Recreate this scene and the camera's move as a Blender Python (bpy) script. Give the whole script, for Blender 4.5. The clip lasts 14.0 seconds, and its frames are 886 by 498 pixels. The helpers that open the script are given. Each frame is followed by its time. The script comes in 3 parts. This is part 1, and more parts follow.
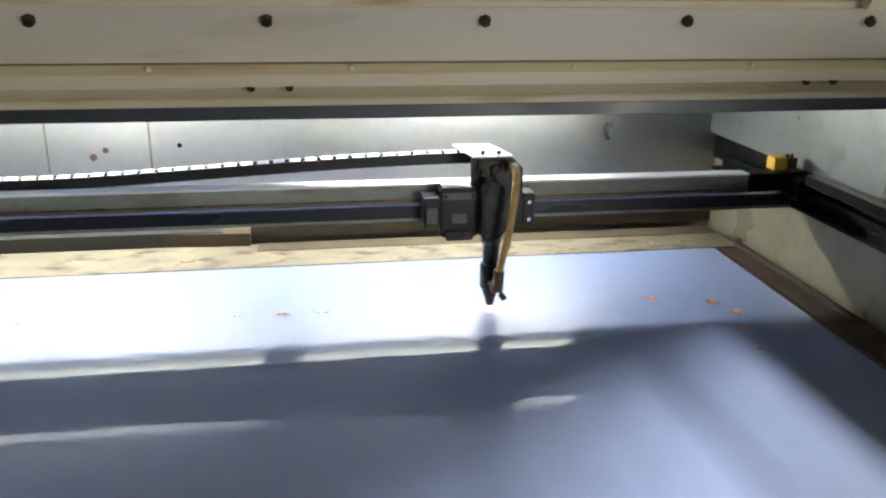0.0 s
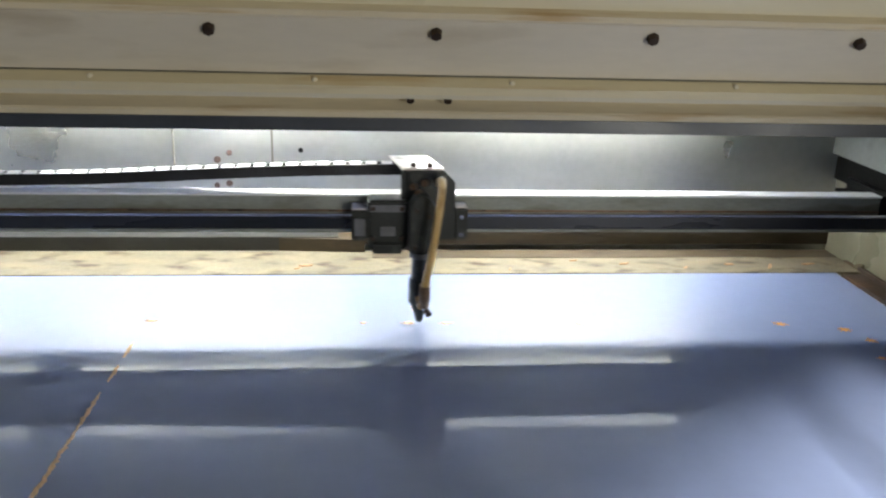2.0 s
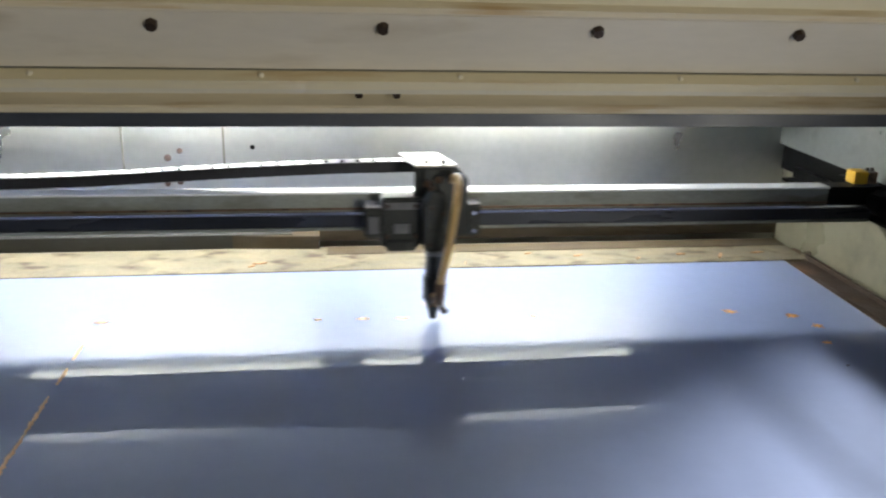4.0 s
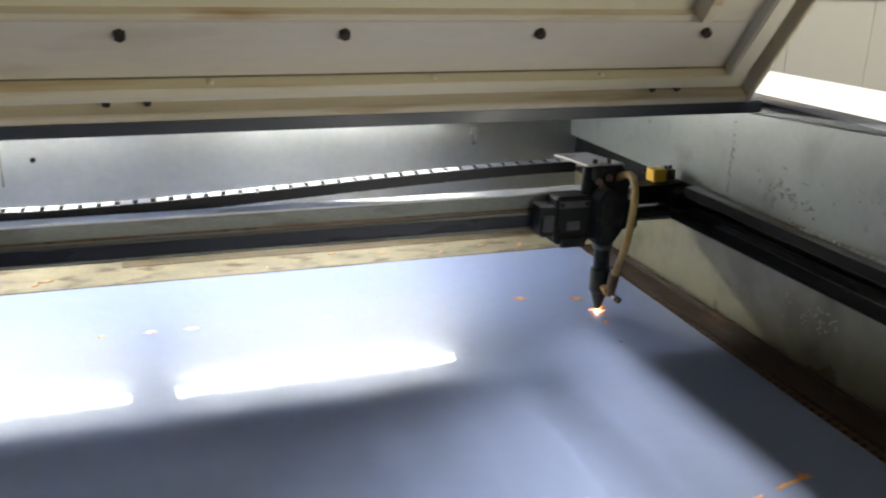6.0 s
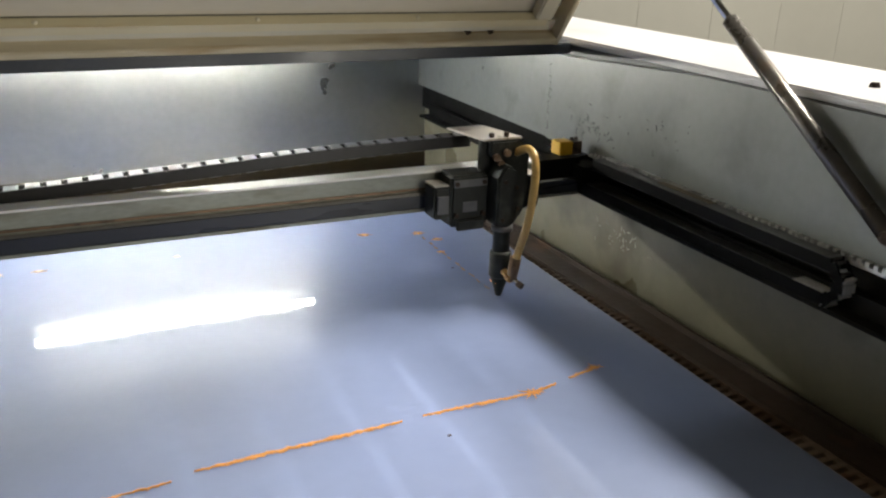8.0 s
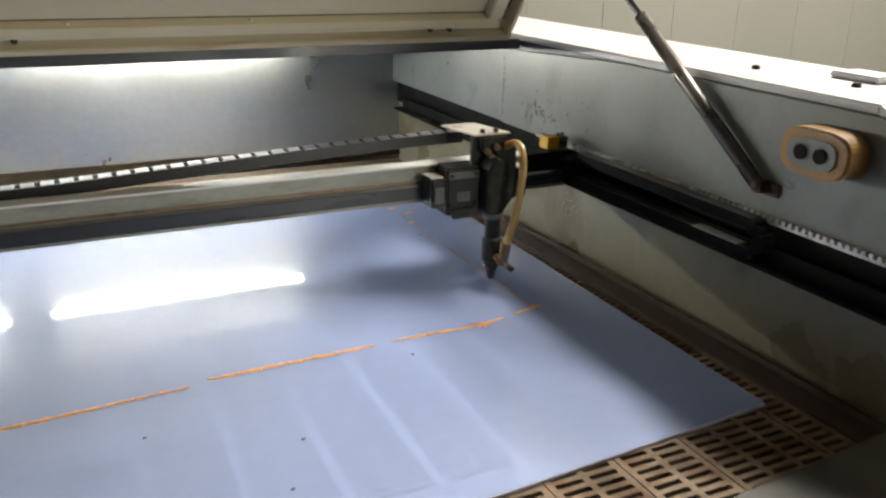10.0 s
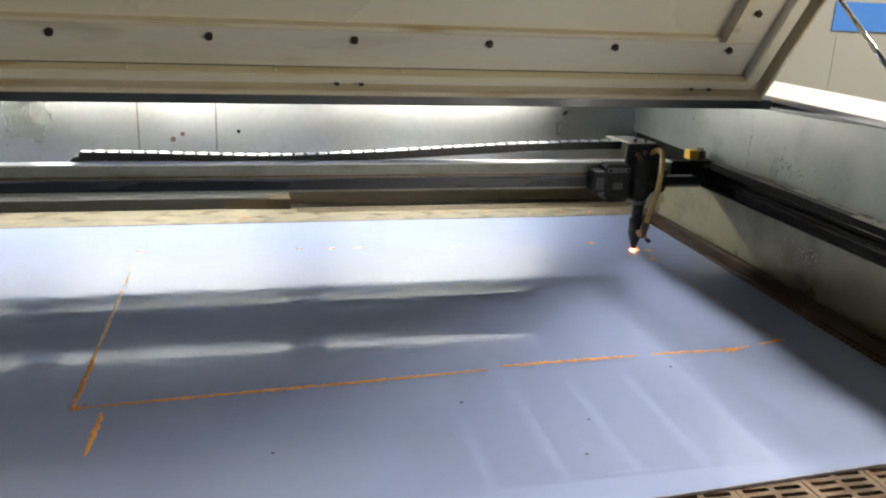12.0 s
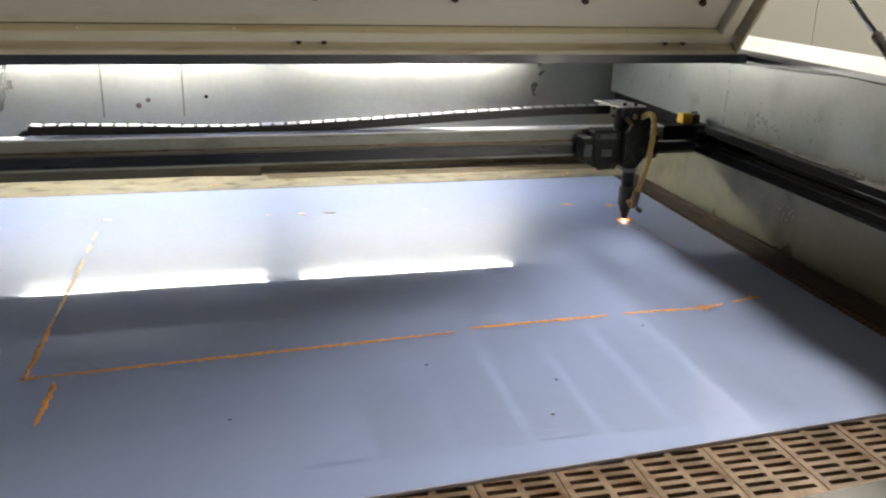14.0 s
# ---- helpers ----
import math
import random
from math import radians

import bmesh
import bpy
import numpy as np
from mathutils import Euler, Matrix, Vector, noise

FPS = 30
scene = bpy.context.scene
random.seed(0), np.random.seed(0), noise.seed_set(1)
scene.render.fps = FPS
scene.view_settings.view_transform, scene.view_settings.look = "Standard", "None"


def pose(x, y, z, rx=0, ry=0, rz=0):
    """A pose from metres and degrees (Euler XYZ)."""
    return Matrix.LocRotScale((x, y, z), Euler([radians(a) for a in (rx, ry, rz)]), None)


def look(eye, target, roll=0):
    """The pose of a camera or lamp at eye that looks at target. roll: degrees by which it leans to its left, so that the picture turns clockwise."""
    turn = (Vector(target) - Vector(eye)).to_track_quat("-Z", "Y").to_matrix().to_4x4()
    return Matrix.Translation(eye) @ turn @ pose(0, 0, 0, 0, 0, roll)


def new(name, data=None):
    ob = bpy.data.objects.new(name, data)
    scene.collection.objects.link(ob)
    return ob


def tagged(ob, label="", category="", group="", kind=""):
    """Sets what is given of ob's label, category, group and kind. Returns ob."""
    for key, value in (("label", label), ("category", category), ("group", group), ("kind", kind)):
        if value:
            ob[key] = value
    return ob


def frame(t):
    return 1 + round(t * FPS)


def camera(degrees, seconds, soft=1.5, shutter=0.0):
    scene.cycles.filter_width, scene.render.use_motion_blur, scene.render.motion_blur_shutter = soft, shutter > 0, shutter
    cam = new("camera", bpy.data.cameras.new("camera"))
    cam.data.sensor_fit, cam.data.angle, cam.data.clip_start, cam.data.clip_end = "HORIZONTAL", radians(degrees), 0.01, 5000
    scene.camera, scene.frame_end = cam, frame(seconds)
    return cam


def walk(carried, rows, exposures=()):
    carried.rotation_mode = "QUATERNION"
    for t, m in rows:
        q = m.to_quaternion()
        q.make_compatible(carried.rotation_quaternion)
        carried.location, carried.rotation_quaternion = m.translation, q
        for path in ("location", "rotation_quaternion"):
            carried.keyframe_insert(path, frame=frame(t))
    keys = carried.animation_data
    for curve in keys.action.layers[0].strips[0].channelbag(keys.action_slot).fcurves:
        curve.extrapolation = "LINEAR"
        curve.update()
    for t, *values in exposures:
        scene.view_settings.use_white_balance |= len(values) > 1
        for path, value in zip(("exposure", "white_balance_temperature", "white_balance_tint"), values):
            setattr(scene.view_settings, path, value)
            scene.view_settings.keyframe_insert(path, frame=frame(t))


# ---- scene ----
cam = camera(54.9, 14.0, soft=2.2, shutter=0.5)
PATH = [
    (0, (-0.835, -1.562, 0.556), (-0.516, 0.307, -0.083), 0.7),
    (0.5, (-0.869, -1.55, 0.56), (-0.564, 0.323, -0.07), 1.2),
    (1, (-0.911, -1.545, 0.561), (-0.651, 0.338, -0.062), 1.4),
    (1.5, (-0.942, -1.541, 0.562), (-0.721, 0.346, -0.063), 1.3),
    (2, (-0.957, -1.536, 0.564), (-0.761, 0.353, -0.066), 1.8),
    (4.5, (-0.934, -1.543, 0.563), (-0.563, 0.315, -0.075), 1.4),
    (5, (-0.859, -1.561, 0.564), (-0.313, 0.257, -0.067), 1.2),
    (5.5, (-0.84, -1.565, 0.563), (-0.298, 0.249, -0.081), 0.9),
    (6, (-0.826, -1.576, 0.572), (-0.231, 0.226, -0.061), 1.2),
    (6.5, (-0.794, -1.61, 0.566), (-0.12, 0.16, -0.076), 1.0),
    (7, (-0.777, -1.646, 0.554), (-0.035, 0.084, -0.12), 1.7),
    (7.5, (-0.776, -1.684, 0.55), (0.019, 0.015, -0.144), 2.1),
    (10, (-0.848, -1.957, 0.56), (-0.007, -0.274, -0.117), 1.2),
    (10.5, (-0.994, -2.05, 0.557), (-0.137, -0.382, -0.139), 1.5),
    (11, (-1.02, -2.07, 0.569), (-0.308, -0.299, -0.029), 1.7),
    (11.5, (-1.068, -2.08, 0.567), (-0.484, -0.256, -0.008), 1.5),
    (12, (-1.087, -2.123, 0.59), (-0.619, -0.27, 0.002), 2.5),
    (12.5, (-1.072, -2.109, 0.587), (-0.619, -0.252, -0.002), 1.9),
    (13, (-1.062, -2.106, 0.571), (-0.602, -0.266, -0.061), 2.2),
    (13.5, (-1.058, -2.103, 0.564), (-0.584, -0.276, -0.098), 2.4),
    (14, (-1.039, -2.105, 0.565), (-0.553, -0.277, -0.088), 1.7),
]
walk(cam, [(t, look(eye, target, roll)) for t, eye, target, roll in PATH],
     exposures=((0, 0.24, 6480, 9), (5, 0.17, 6500, 9), (7.5, -0.03, 6720, 9), (12.5, 0.02, 6800, 9), (13, -0.17, 6850, 9), (13.5, -0.14, 6880, 9), (14, -0.03, 6880, 9)))

# ---- world and light ----
world = bpy.data.worlds.new("workshop_sky")
world.use_nodes = True
scene.world = world
bg = world.node_tree.nodes["Background"]
sky = world.node_tree.nodes.new("ShaderNodeTexSky")
sky.sky_type, sky.sun_disc = "NISHITA", False
sky.sun_elevation, sky.sun_rotation = radians(40), radians(200)
world.node_tree.links.new(sky.outputs[0], bg.inputs[0])
bg.inputs[1].default_value = 0.05


def ceiling_lamp(x, y, w, d, watts):
    lamp = bpy.data.lights.new("ceiling_lamp_light", "AREA")
    lamp.shape, lamp.size, lamp.size_y, lamp.energy = "RECTANGLE", w, d, watts
    lamp.color = (1.0, 0.955, 0.87)
    ob = new("ceiling_lamp_light", lamp)
    ob.location = (x, y, 3.12)


# First lamp throws the side wall's shadow; the second is an added fill.
LAMPS = ((1.8, -0.6, 200), (3.1, 0.1, 245))
for lx, ly, watts in LAMPS:
    ceiling_lamp(lx, ly, 0.5, 1.4, watts)
# unseen fill lamp added to brighten the lid, in an opening behind the camera
fill = bpy.data.lights.new("lid_fill", "AREA")
fill.shape, fill.size, fill.size_y, fill.energy, fill.color = "RECTANGLE", 2.2, 1.6, 128, (1.0, 0.97, 0.88)
fill_ob = new("lid_fill", fill)
fill_ob.matrix_basis = pose(1.9, -5.95, 0.0, 90, 0, 0)
TUBE_POWER = 120.0


# ---- materials ----
def material(name, base, rough=0.5, metal=0.0, vary=0.15, scale=8.0, stain=None, stain_amount=0.0, stain_scale=3.0,
             bump=0.0, bump_scale=120.0, coat=0.0, stretch=(1, 1, 1), specular=0.5, rough_vary=0.12):
    m = bpy.data.materials.new(name)
    m.use_nodes = True
    t = m.node_tree
    b = t.nodes["Principled BSDF"]
    link = t.links.new
    co = t.nodes.new("ShaderNodeTexCoord")
    mp = t.nodes.new("ShaderNodeMapping")
    mp.inputs["Scale"].default_value = stretch
    link(co.outputs["Object"], mp.inputs["Vector"])

    def noise_node(s, detail):
        n = t.nodes.new("ShaderNodeTexNoise")
        n.inputs["Scale"].default_value, n.inputs["Detail"].default_value = s, detail
        link(mp.outputs[0], n.inputs["Vector"])
        return n

    coarse, fine = noise_node(scale, 6), noise_node(scale * 14, 4)
    add = t.nodes.new("ShaderNodeMath")
    add.operation = "MULTIPLY_ADD"
    link(fine.outputs["Fac"], add.inputs[0])
    add.inputs[1].default_value = 0.45
    link(coarse.outputs["Fac"], add.inputs[2])
    ramp = t.nodes.new("ShaderNodeMapRange")
    ramp.inputs["From Min"].default_value, ramp.inputs["From Max"].default_value = 0.35, 1.1
    ramp.inputs["To Min"].default_value, ramp.inputs["To Max"].default_value = 1 - vary, 1 + vary
    link(add.outputs[0], ramp.inputs["Value"])
    mul = t.nodes.new("ShaderNodeVectorMath")
    mul.operation = "SCALE"
    mul.inputs[0].default_value = base
    link(ramp.outputs[0], mul.inputs["Scale"])
    colour = mul.outputs[0]
    if stain:
        sn = noise_node(stain_scale, 9)
        sr = t.nodes.new("ShaderNodeMapRange")
        sr.inputs["From Min"].default_value, sr.inputs["From Max"].default_value = 0.66 - 0.25 * stain_amount, 0.80 - 0.2 * stain_amount
        link(sn.outputs["Fac"], sr.inputs["Value"])
        mx = t.nodes.new("ShaderNodeMix")
        mx.data_type = "RGBA"
        link(sr.outputs[0], mx.inputs["Factor"])
        link(colour, mx.inputs["A"])
        mx.inputs["B"].default_value = (*stain, 1)
        colour = mx.outputs["Result"]
    link(colour, b.inputs["Base Color"])
    rr = t.nodes.new("ShaderNodeMapRange")
    rr.inputs["From Min"].default_value, rr.inputs["From Max"].default_value = 0.3, 0.7
    rr.inputs["To Min"].default_value, rr.inputs["To Max"].default_value = max(0.02, rough - rough_vary), min(1, rough + rough_vary)
    link(coarse.outputs["Fac"], rr.inputs["Value"])
    link(rr.outputs[0], b.inputs["Roughness"])
    b.inputs["Metallic"].default_value = metal
    b.inputs["Specular IOR Level"].default_value = specular
    b.inputs["Coat Weight"].default_value = coat
    if bump:
        bn = noise_node(bump_scale, 3)
        bp = t.nodes.new("ShaderNodeBump")
        bp.inputs["Strength"].default_value, bp.inputs["Distance"].default_value = bump, 0.002
        link(bn.outputs["Fac"], bp.inputs["Height"])
        link(bp.outputs[0], b.inputs["Normal"])
    return m


def glow(name, colour, strength):
    m = bpy.data.materials.new(name)
    m.use_nodes = True
    b = m.node_tree.nodes["Principled BSDF"]
    b.inputs["Base Color"].default_value = (*colour, 1)
    b.inputs["Emission Color"].default_value = (*colour, 1)
    b.inputs["Emission Strength"].default_value = strength
    return m


LID = material("cream_lid_paint", (0.60, 0.55, 0.415), 0.42, vary=0.08, scale=3, stain=(0.42, 0.31, 0.16), stain_amount=0.26,
               stain_scale=5, stretch=(0.5, 2.2, 2.2), bump=0.1)
LID_EDGE = material("rust_stained_cream_paint", (0.61, 0.535, 0.375), 0.5, vary=0.14, scale=6, stain=(0.42, 0.29, 0.14),
                    stain_amount=0.34, stain_scale=12, stretch=(0.35, 3, 3), bump=0.15)
LID_BAND = material("dusty_grey_cream_paint", (0.58, 0.53, 0.425), 0.45, vary=0.1, scale=4, stain=(0.42, 0.36, 0.26), stain_amount=0.2, stain_scale=6,
                    stretch=(0.6, 2, 2), bump=0.1)
LID_TRIM = material("yellowed_cream_paint", (0.63, 0.555, 0.365), 0.42, vary=0.1, scale=5, stain=(0.48, 0.33, 0.15), stain_amount=0.3, stain_scale=9, stretch=(0.35, 3, 3))
LID_PANEL = material("cream_window_panel", (0.62, 0.57, 0.42), 0.25, vary=0.05, scale=1.5, stain=(0.45, 0.38, 0.26), stain_amount=0.15)
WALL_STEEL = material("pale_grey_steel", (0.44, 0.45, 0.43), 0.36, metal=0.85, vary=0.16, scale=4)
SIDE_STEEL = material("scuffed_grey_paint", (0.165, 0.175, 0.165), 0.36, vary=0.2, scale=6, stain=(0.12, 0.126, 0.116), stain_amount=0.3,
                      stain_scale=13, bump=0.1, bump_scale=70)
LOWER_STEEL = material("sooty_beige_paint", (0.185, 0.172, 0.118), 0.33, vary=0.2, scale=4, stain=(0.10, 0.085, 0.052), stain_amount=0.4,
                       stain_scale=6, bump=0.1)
COVER = material("glossy_blue_grey_paint", (0.30, 0.345, 0.47), 0.12, vary=0.1, scale=4, rough_vary=0.05)
WHITE_PAINT = material("white_ledge_paint", (0.55, 0.55, 0.57), 0.4, vary=0.04, scale=5, stain=(0.55, 0.53, 0.5), stain_amount=0.12)
DARK_LIP = material("dark_blue_lip_paint", (0.035, 0.042, 0.055), 0.42, vary=0.25, scale=9)
BLACK = material("sooty_black_paint", (0.008, 0.008, 0.008), 0.5, vary=0.35, scale=12, specular=0.06, stain=(0.018, 0.016, 0.012), stain_amount=0.25, bump=0.2)
BLACK_CHAIN = material("matt_black_plastic", (0.007, 0.007, 0.007), 0.75, vary=0.3, scale=20, specular=0.05)
SIDE_PLASTIC = material("worn_chain_plastic", (0.035, 0.035, 0.035), 0.4, vary=0.4, scale=20, specular=0.8)
CHAIN_BAR = material("pale_grey_chain_bar", (0.24, 0.24, 0.25), 0.42, vary=0.25, scale=20, specular=0.5)
COVER_BLACK = material("blue_black_anodised_cover", (0.022, 0.025, 0.032), 0.3, vary=0.3, scale=9, specular=0.5, stretch=(0.25, 2, 2), stain=(0.04, 0.04, 0.04), stain_amount=0.2)
TRAY = material("grimy_brown_tray", (0.13, 0.105, 0.062), 0.55, metal=0.2, vary=0.4, scale=8, stain=(0.06, 0.04, 0.02), stain_amount=0.4, stretch=(0.3, 2, 2))
BELT = material("worn_white_belt", (0.5, 0.5, 0.48), 0.3, metal=0.3, vary=0.3, scale=40)
BEND_SHINE = material("bend_shine_plastic", (0.70, 0.70, 0.71), 0.4, vary=0.3, scale=30, specular=0.5)
SCUFF_PALE = material("pale_scuff", (0.30, 0.285, 0.22), 0.55, vary=0.3, scale=30)
SCUFF_DARK = material("dark_scuff", (0.075, 0.08, 0.075), 0.5, vary=0.3, scale=30)
END_TILE = material("dark_rusty_grate", (0.095, 0.052, 0.026), 0.55, metal=0.2, vary=0.6, scale=16, stain=(0.035, 0.018, 0.01), stain_amount=0.5, stain_scale=9, bump=0.4)
PLASTIC = material("black_chain_plastic", (0.02, 0.02, 0.021), 0.34, vary=0.3, scale=20, rough_vary=0.05, specular=0.3)
ALU = material("dull_aluminium", (0.27, 0.28, 0.24), 0.5, metal=0.3, vary=0.4, scale=9, stain=(0.17, 0.16, 0.12), stain_amount=0.55,
               stain_scale=14, stretch=(0.6, 2, 2), bump=0.12)
STEEL = material("polished_rail_steel", (0.72, 0.70, 0.69), 0.16, metal=1.0, vary=0.1, scale=9, stretch=(0.2, 2, 2))
# Near-white base puts the tube's reflection into the gantry flange's colour.
FLANGE = material("tube_whitened_flange", (0.80, 0.80, 0.77), 0.4, metal=0.1, vary=0.1, scale=9, stretch=(0.25, 2, 2), stain=(0.5, 0.48, 0.4), stain_amount=0.15)
BAR_STEEL = material("brushed_front_bar", (0.42, 0.42, 0.41), 0.22, metal=0.9, vary=0.12, scale=5, rough_vary=0.03)
WOOD = material("stained_plywood", (0.165, 0.14, 0.088), 0.65, vary=0.6, scale=13, stain=(0.05, 0.03, 0.013), stain_amount=0.55, stain_scale=16,
                stretch=(0.9, 1.6, 1.6), bump=0.35, bump_scale=90)
DARK_WOOD = material("dark_brown_plywood", (0.06, 0.042, 0.02), 0.6, vary=0.6, scale=10, stain=(0.03, 0.018, 0.01), stain_amount=0.5, stain_scale=12,
                     stretch=(0.3, 2.4, 2.4), bump=0.35, bump_scale=90)
RUST = material("rusty_brown_iron", (0.05, 0.031, 0.02), 0.62, metal=0.2, vary=0.4, scale=10, stain=(0.13, 0.065, 0.03), stain_amount=0.35,
                stain_scale=9, bump=0.5, bump_scale=90)
TILE = material("rusty_cast_grate", (0.25, 0.18, 0.125), 0.42, metal=0.2, vary=0.8, scale=16, stain=(0.12, 0.048, 0.016), stain_amount=0.75,
                stain_scale=13, bump=0.4, bump_scale=120)
FOOT = material("dull_foot_steel", (0.04, 0.04, 0.036), 0.5, metal=0.3, vary=0.3, scale=8, stain=(0.10, 0.075, 0.04), stain_amount=0.25, stretch=(0.4, 2, 2))
DIRT = material("black_tray_dirt", (0.015, 0.012, 0.01), 0.8, vary=0.4, scale=8, bump=0.4)
BRASS = material("tarnished_brass", (0.45, 0.27, 0.11), 0.34, metal=0.9, vary=0.3, scale=30, stain=(0.12, 0.06, 0.03), stain_amount=0.4, stain_scale=40)
HOSE = material("amber_air_hose", (0.52, 0.34, 0.11), 0.35, vary=0.25, scale=25, stain=(0.30, 0.17, 0.05), stain_amount=0.35, stain_scale=30, coat=0.1)
HEAD = material("worn_black_anodised", (0.024, 0.027, 0.024), 0.5, metal=0.3, vary=0.35, scale=22, stain=(0.06, 0.062, 0.052), stain_amount=0.4,
                stain_scale=34, bump=0.15)
COLLAR = material("smoked_copper_collar", (0.18, 0.12, 0.08), 0.4, metal=0.7, vary=0.35, scale=40, stain=(0.05, 0.035, 0.03), stain_amount=0.5, stain_scale=45)
TOP_PLATE = material("dusty_bare_plate", (0.62, 0.58, 0.52), 0.38, metal=0.35, vary=0.18, scale=20, stain=(0.30, 0.24, 0.18), stain_amount=0.35, stain_scale=25)
YELLOW = material("yellow_plastic", (0.72, 0.42, 0.03), 0.4, vary=0.14, scale=25, stain=(0.35, 0.2, 0.04), stain_amount=0.25, stain_scale=30)
ORANGE_RING = material("orange_rubber", (0.30, 0.16, 0.05), 0.5, vary=0.3, scale=15, stain=(0.18, 0.13, 0.08), stain_amount=0.5, stain_scale=20)
BOLT = material("rusty_bolt", (0.045, 0.03, 0.022), 0.5, metal=0.5, vary=0.5, scale=60)
CHROME = material("bright_rod", (0.75, 0.75, 0.75), 0.12, metal=1.0, vary=0.05, scale=20)
STRUT = material("grey_strut_paint", (0.14, 0.13, 0.12), 0.3, metal=0.6, vary=0.35, scale=14, stain=(0.20, 0.12, 0.07), stain_amount=0.4, stain_scale=16)
RESIDUE = material("orange_cut_residue", (0.80, 0.34, 0.08), 0.7, vary=0.35, scale=30, bump=0.6, bump_scale=300)
GLARE_RESIDUE = material("glare_paled_residue", (0.74, 0.50, 0.30), 0.7, vary=0.3, scale=30, bump=0.5, bump_scale=300)
FAINT_RESIDUE = material("brown_cut_residue", (0.38, 0.22, 0.11), 0.7, vary=0.4, scale=30, bump=0.5, bump_scale=300)
ROOM_WALL = material("grey_workshop_wall", (0.19, 0.186, 0.165), 0.7, vary=0.06, scale=1.0, stain=(0.2, 0.19, 0.165), stain_amount=0.2, stain_scale=1.2)
JOINT = material("shadowed_wall_joint", (0.2, 0.195, 0.175), 0.7, vary=0.1, scale=3)
BLUE_BAND = material("blue_wall_band", (0.03, 0.12, 0.36), 0.5, vary=0.1, scale=3)
FAR_WALL = material("dim_workshop_wall", (0.12, 0.115, 0.10), 0.8, vary=0.1, scale=1.0)
FLOOR = material("grey_concrete", (0.14, 0.135, 0.125), 0.6, vary=0.15, scale=1.5, bump=0.2)
CEILING = material("dull_ceiling", (0.17, 0.17, 0.165), 0.8, vary=0.04, scale=1)
TUBE = glow("fluorescent_glass", (1.0, 0.995, 0.93), TUBE_POWER)
LAMP_FACE = glow("lamp_diffuser", (1.0, 0.97, 0.92), 3.0)
SPARK = glow("laser_spark", (1.0, 0.33, 0.10), 5.0)
SPARK_CORE = glow("laser_spark_core", (1.0, 0.62, 0.32), 55.0)
LABEL = material("worn_label", (0.13, 0.13, 0.13), 0.5, vary=0.3, scale=60)
EDGE = material("pale_sheet_edge", (0.36, 0.35, 0.42), 0.3, vary=0.1, scale=30)
SEAM = material("rusty_seam", (0.21, 0.20, 0.165), 0.5, metal=0.3, vary=0.4, scale=30)
RUST_RUN = material("faded_rust_spot", (0.10, 0.065, 0.05), 0.5, vary=0.2, scale=60)
GRIMY = material("grimy_grey_plastic", (0.17, 0.175, 0.16), 0.5, vary=0.3, scale=40, stain=(0.07, 0.06, 0.045), stain_amount=0.5, stain_scale=40)
PALE = material("pale_grey_plastic", (0.42, 0.43, 0.42), 0.45, vary=0.1, scale=20)


def film_material(name, base, through_share, **kw):
    """Milky blue film over clear plastic: part of the light goes through, and the surface shines."""
    m = material(name, base, 0.5, vary=0.09, scale=3, **kw)
    t = m.node_tree
    link = t.links.new
    body = t.nodes.new("ShaderNodeBsdfDiffuse")
    link(t.nodes["Principled BSDF"].inputs["Base Color"].links[0].from_socket, body.inputs["Color"])
    clear = t.nodes.new("ShaderNodeBsdfTransparent")
    clear.inputs[0].default_value = (0.84, 0.90, 1.0, 1)
    milky = t.nodes.new("ShaderNodeMixShader")
    milky.inputs[0].default_value = through_share
    link(body.outputs[0], milky.inputs[1])
    link(clear.outputs[0], milky.inputs[2])
    sharp, haze = t.nodes.new("ShaderNodeBsdfAnisotropic"), t.nodes.new("ShaderNodeBsdfAnisotropic")
    sharp.inputs["Roughness"].default_value, haze.inputs["Roughness"].default_value = 0.04, 0.42
    gloss = t.nodes.new("ShaderNodeMixShader")
    gloss.inputs[0].default_value = 0.56
    link(sharp.outputs[0], gloss.inputs[1])
    link(haze.outputs[0], gloss.inputs[2])
    facing = t.nodes.new("ShaderNodeFresnel")
    facing.inputs["IOR"].default_value = 2.1
    mix = t.nodes.new("ShaderNodeMixShader")
    link(facing.outputs[0], mix.inputs[0])
    link(milky.outputs[0], mix.inputs[1])
    link(gloss.outputs[0], mix.inputs[2])
    link(mix.outputs[0], t.nodes["Material Output"].inputs["Surface"])
    return m


FILM = film_material("blue_protective_film", (0.42, 0.515, 0.85), 0.54)
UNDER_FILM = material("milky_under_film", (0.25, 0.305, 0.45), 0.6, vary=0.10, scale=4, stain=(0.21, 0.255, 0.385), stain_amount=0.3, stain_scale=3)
SLOT_MARK = material("slot_marked_film", (0.095, 0.125, 0.215), 0.6, vary=0.12, scale=5)


# ---- mesh helpers ----
def box(bm, x0, x1, y0, y1, z0, z1, m=None):
    vs = [bm.verts.new((x, y, z)) for x in (x0, x1) for y in (y0, y1) for z in (z0, z1)]
    for f in ((0, 1, 3, 2), (4, 6, 7, 5), (0, 4, 5, 1), (2, 3, 7, 6), (0, 2, 6, 4), (1, 5, 7, 3)):
        bm.faces.new([vs[i] for i in f])
    if m:
        bmesh.ops.transform(bm, matrix=m, verts=vs)
    return vs


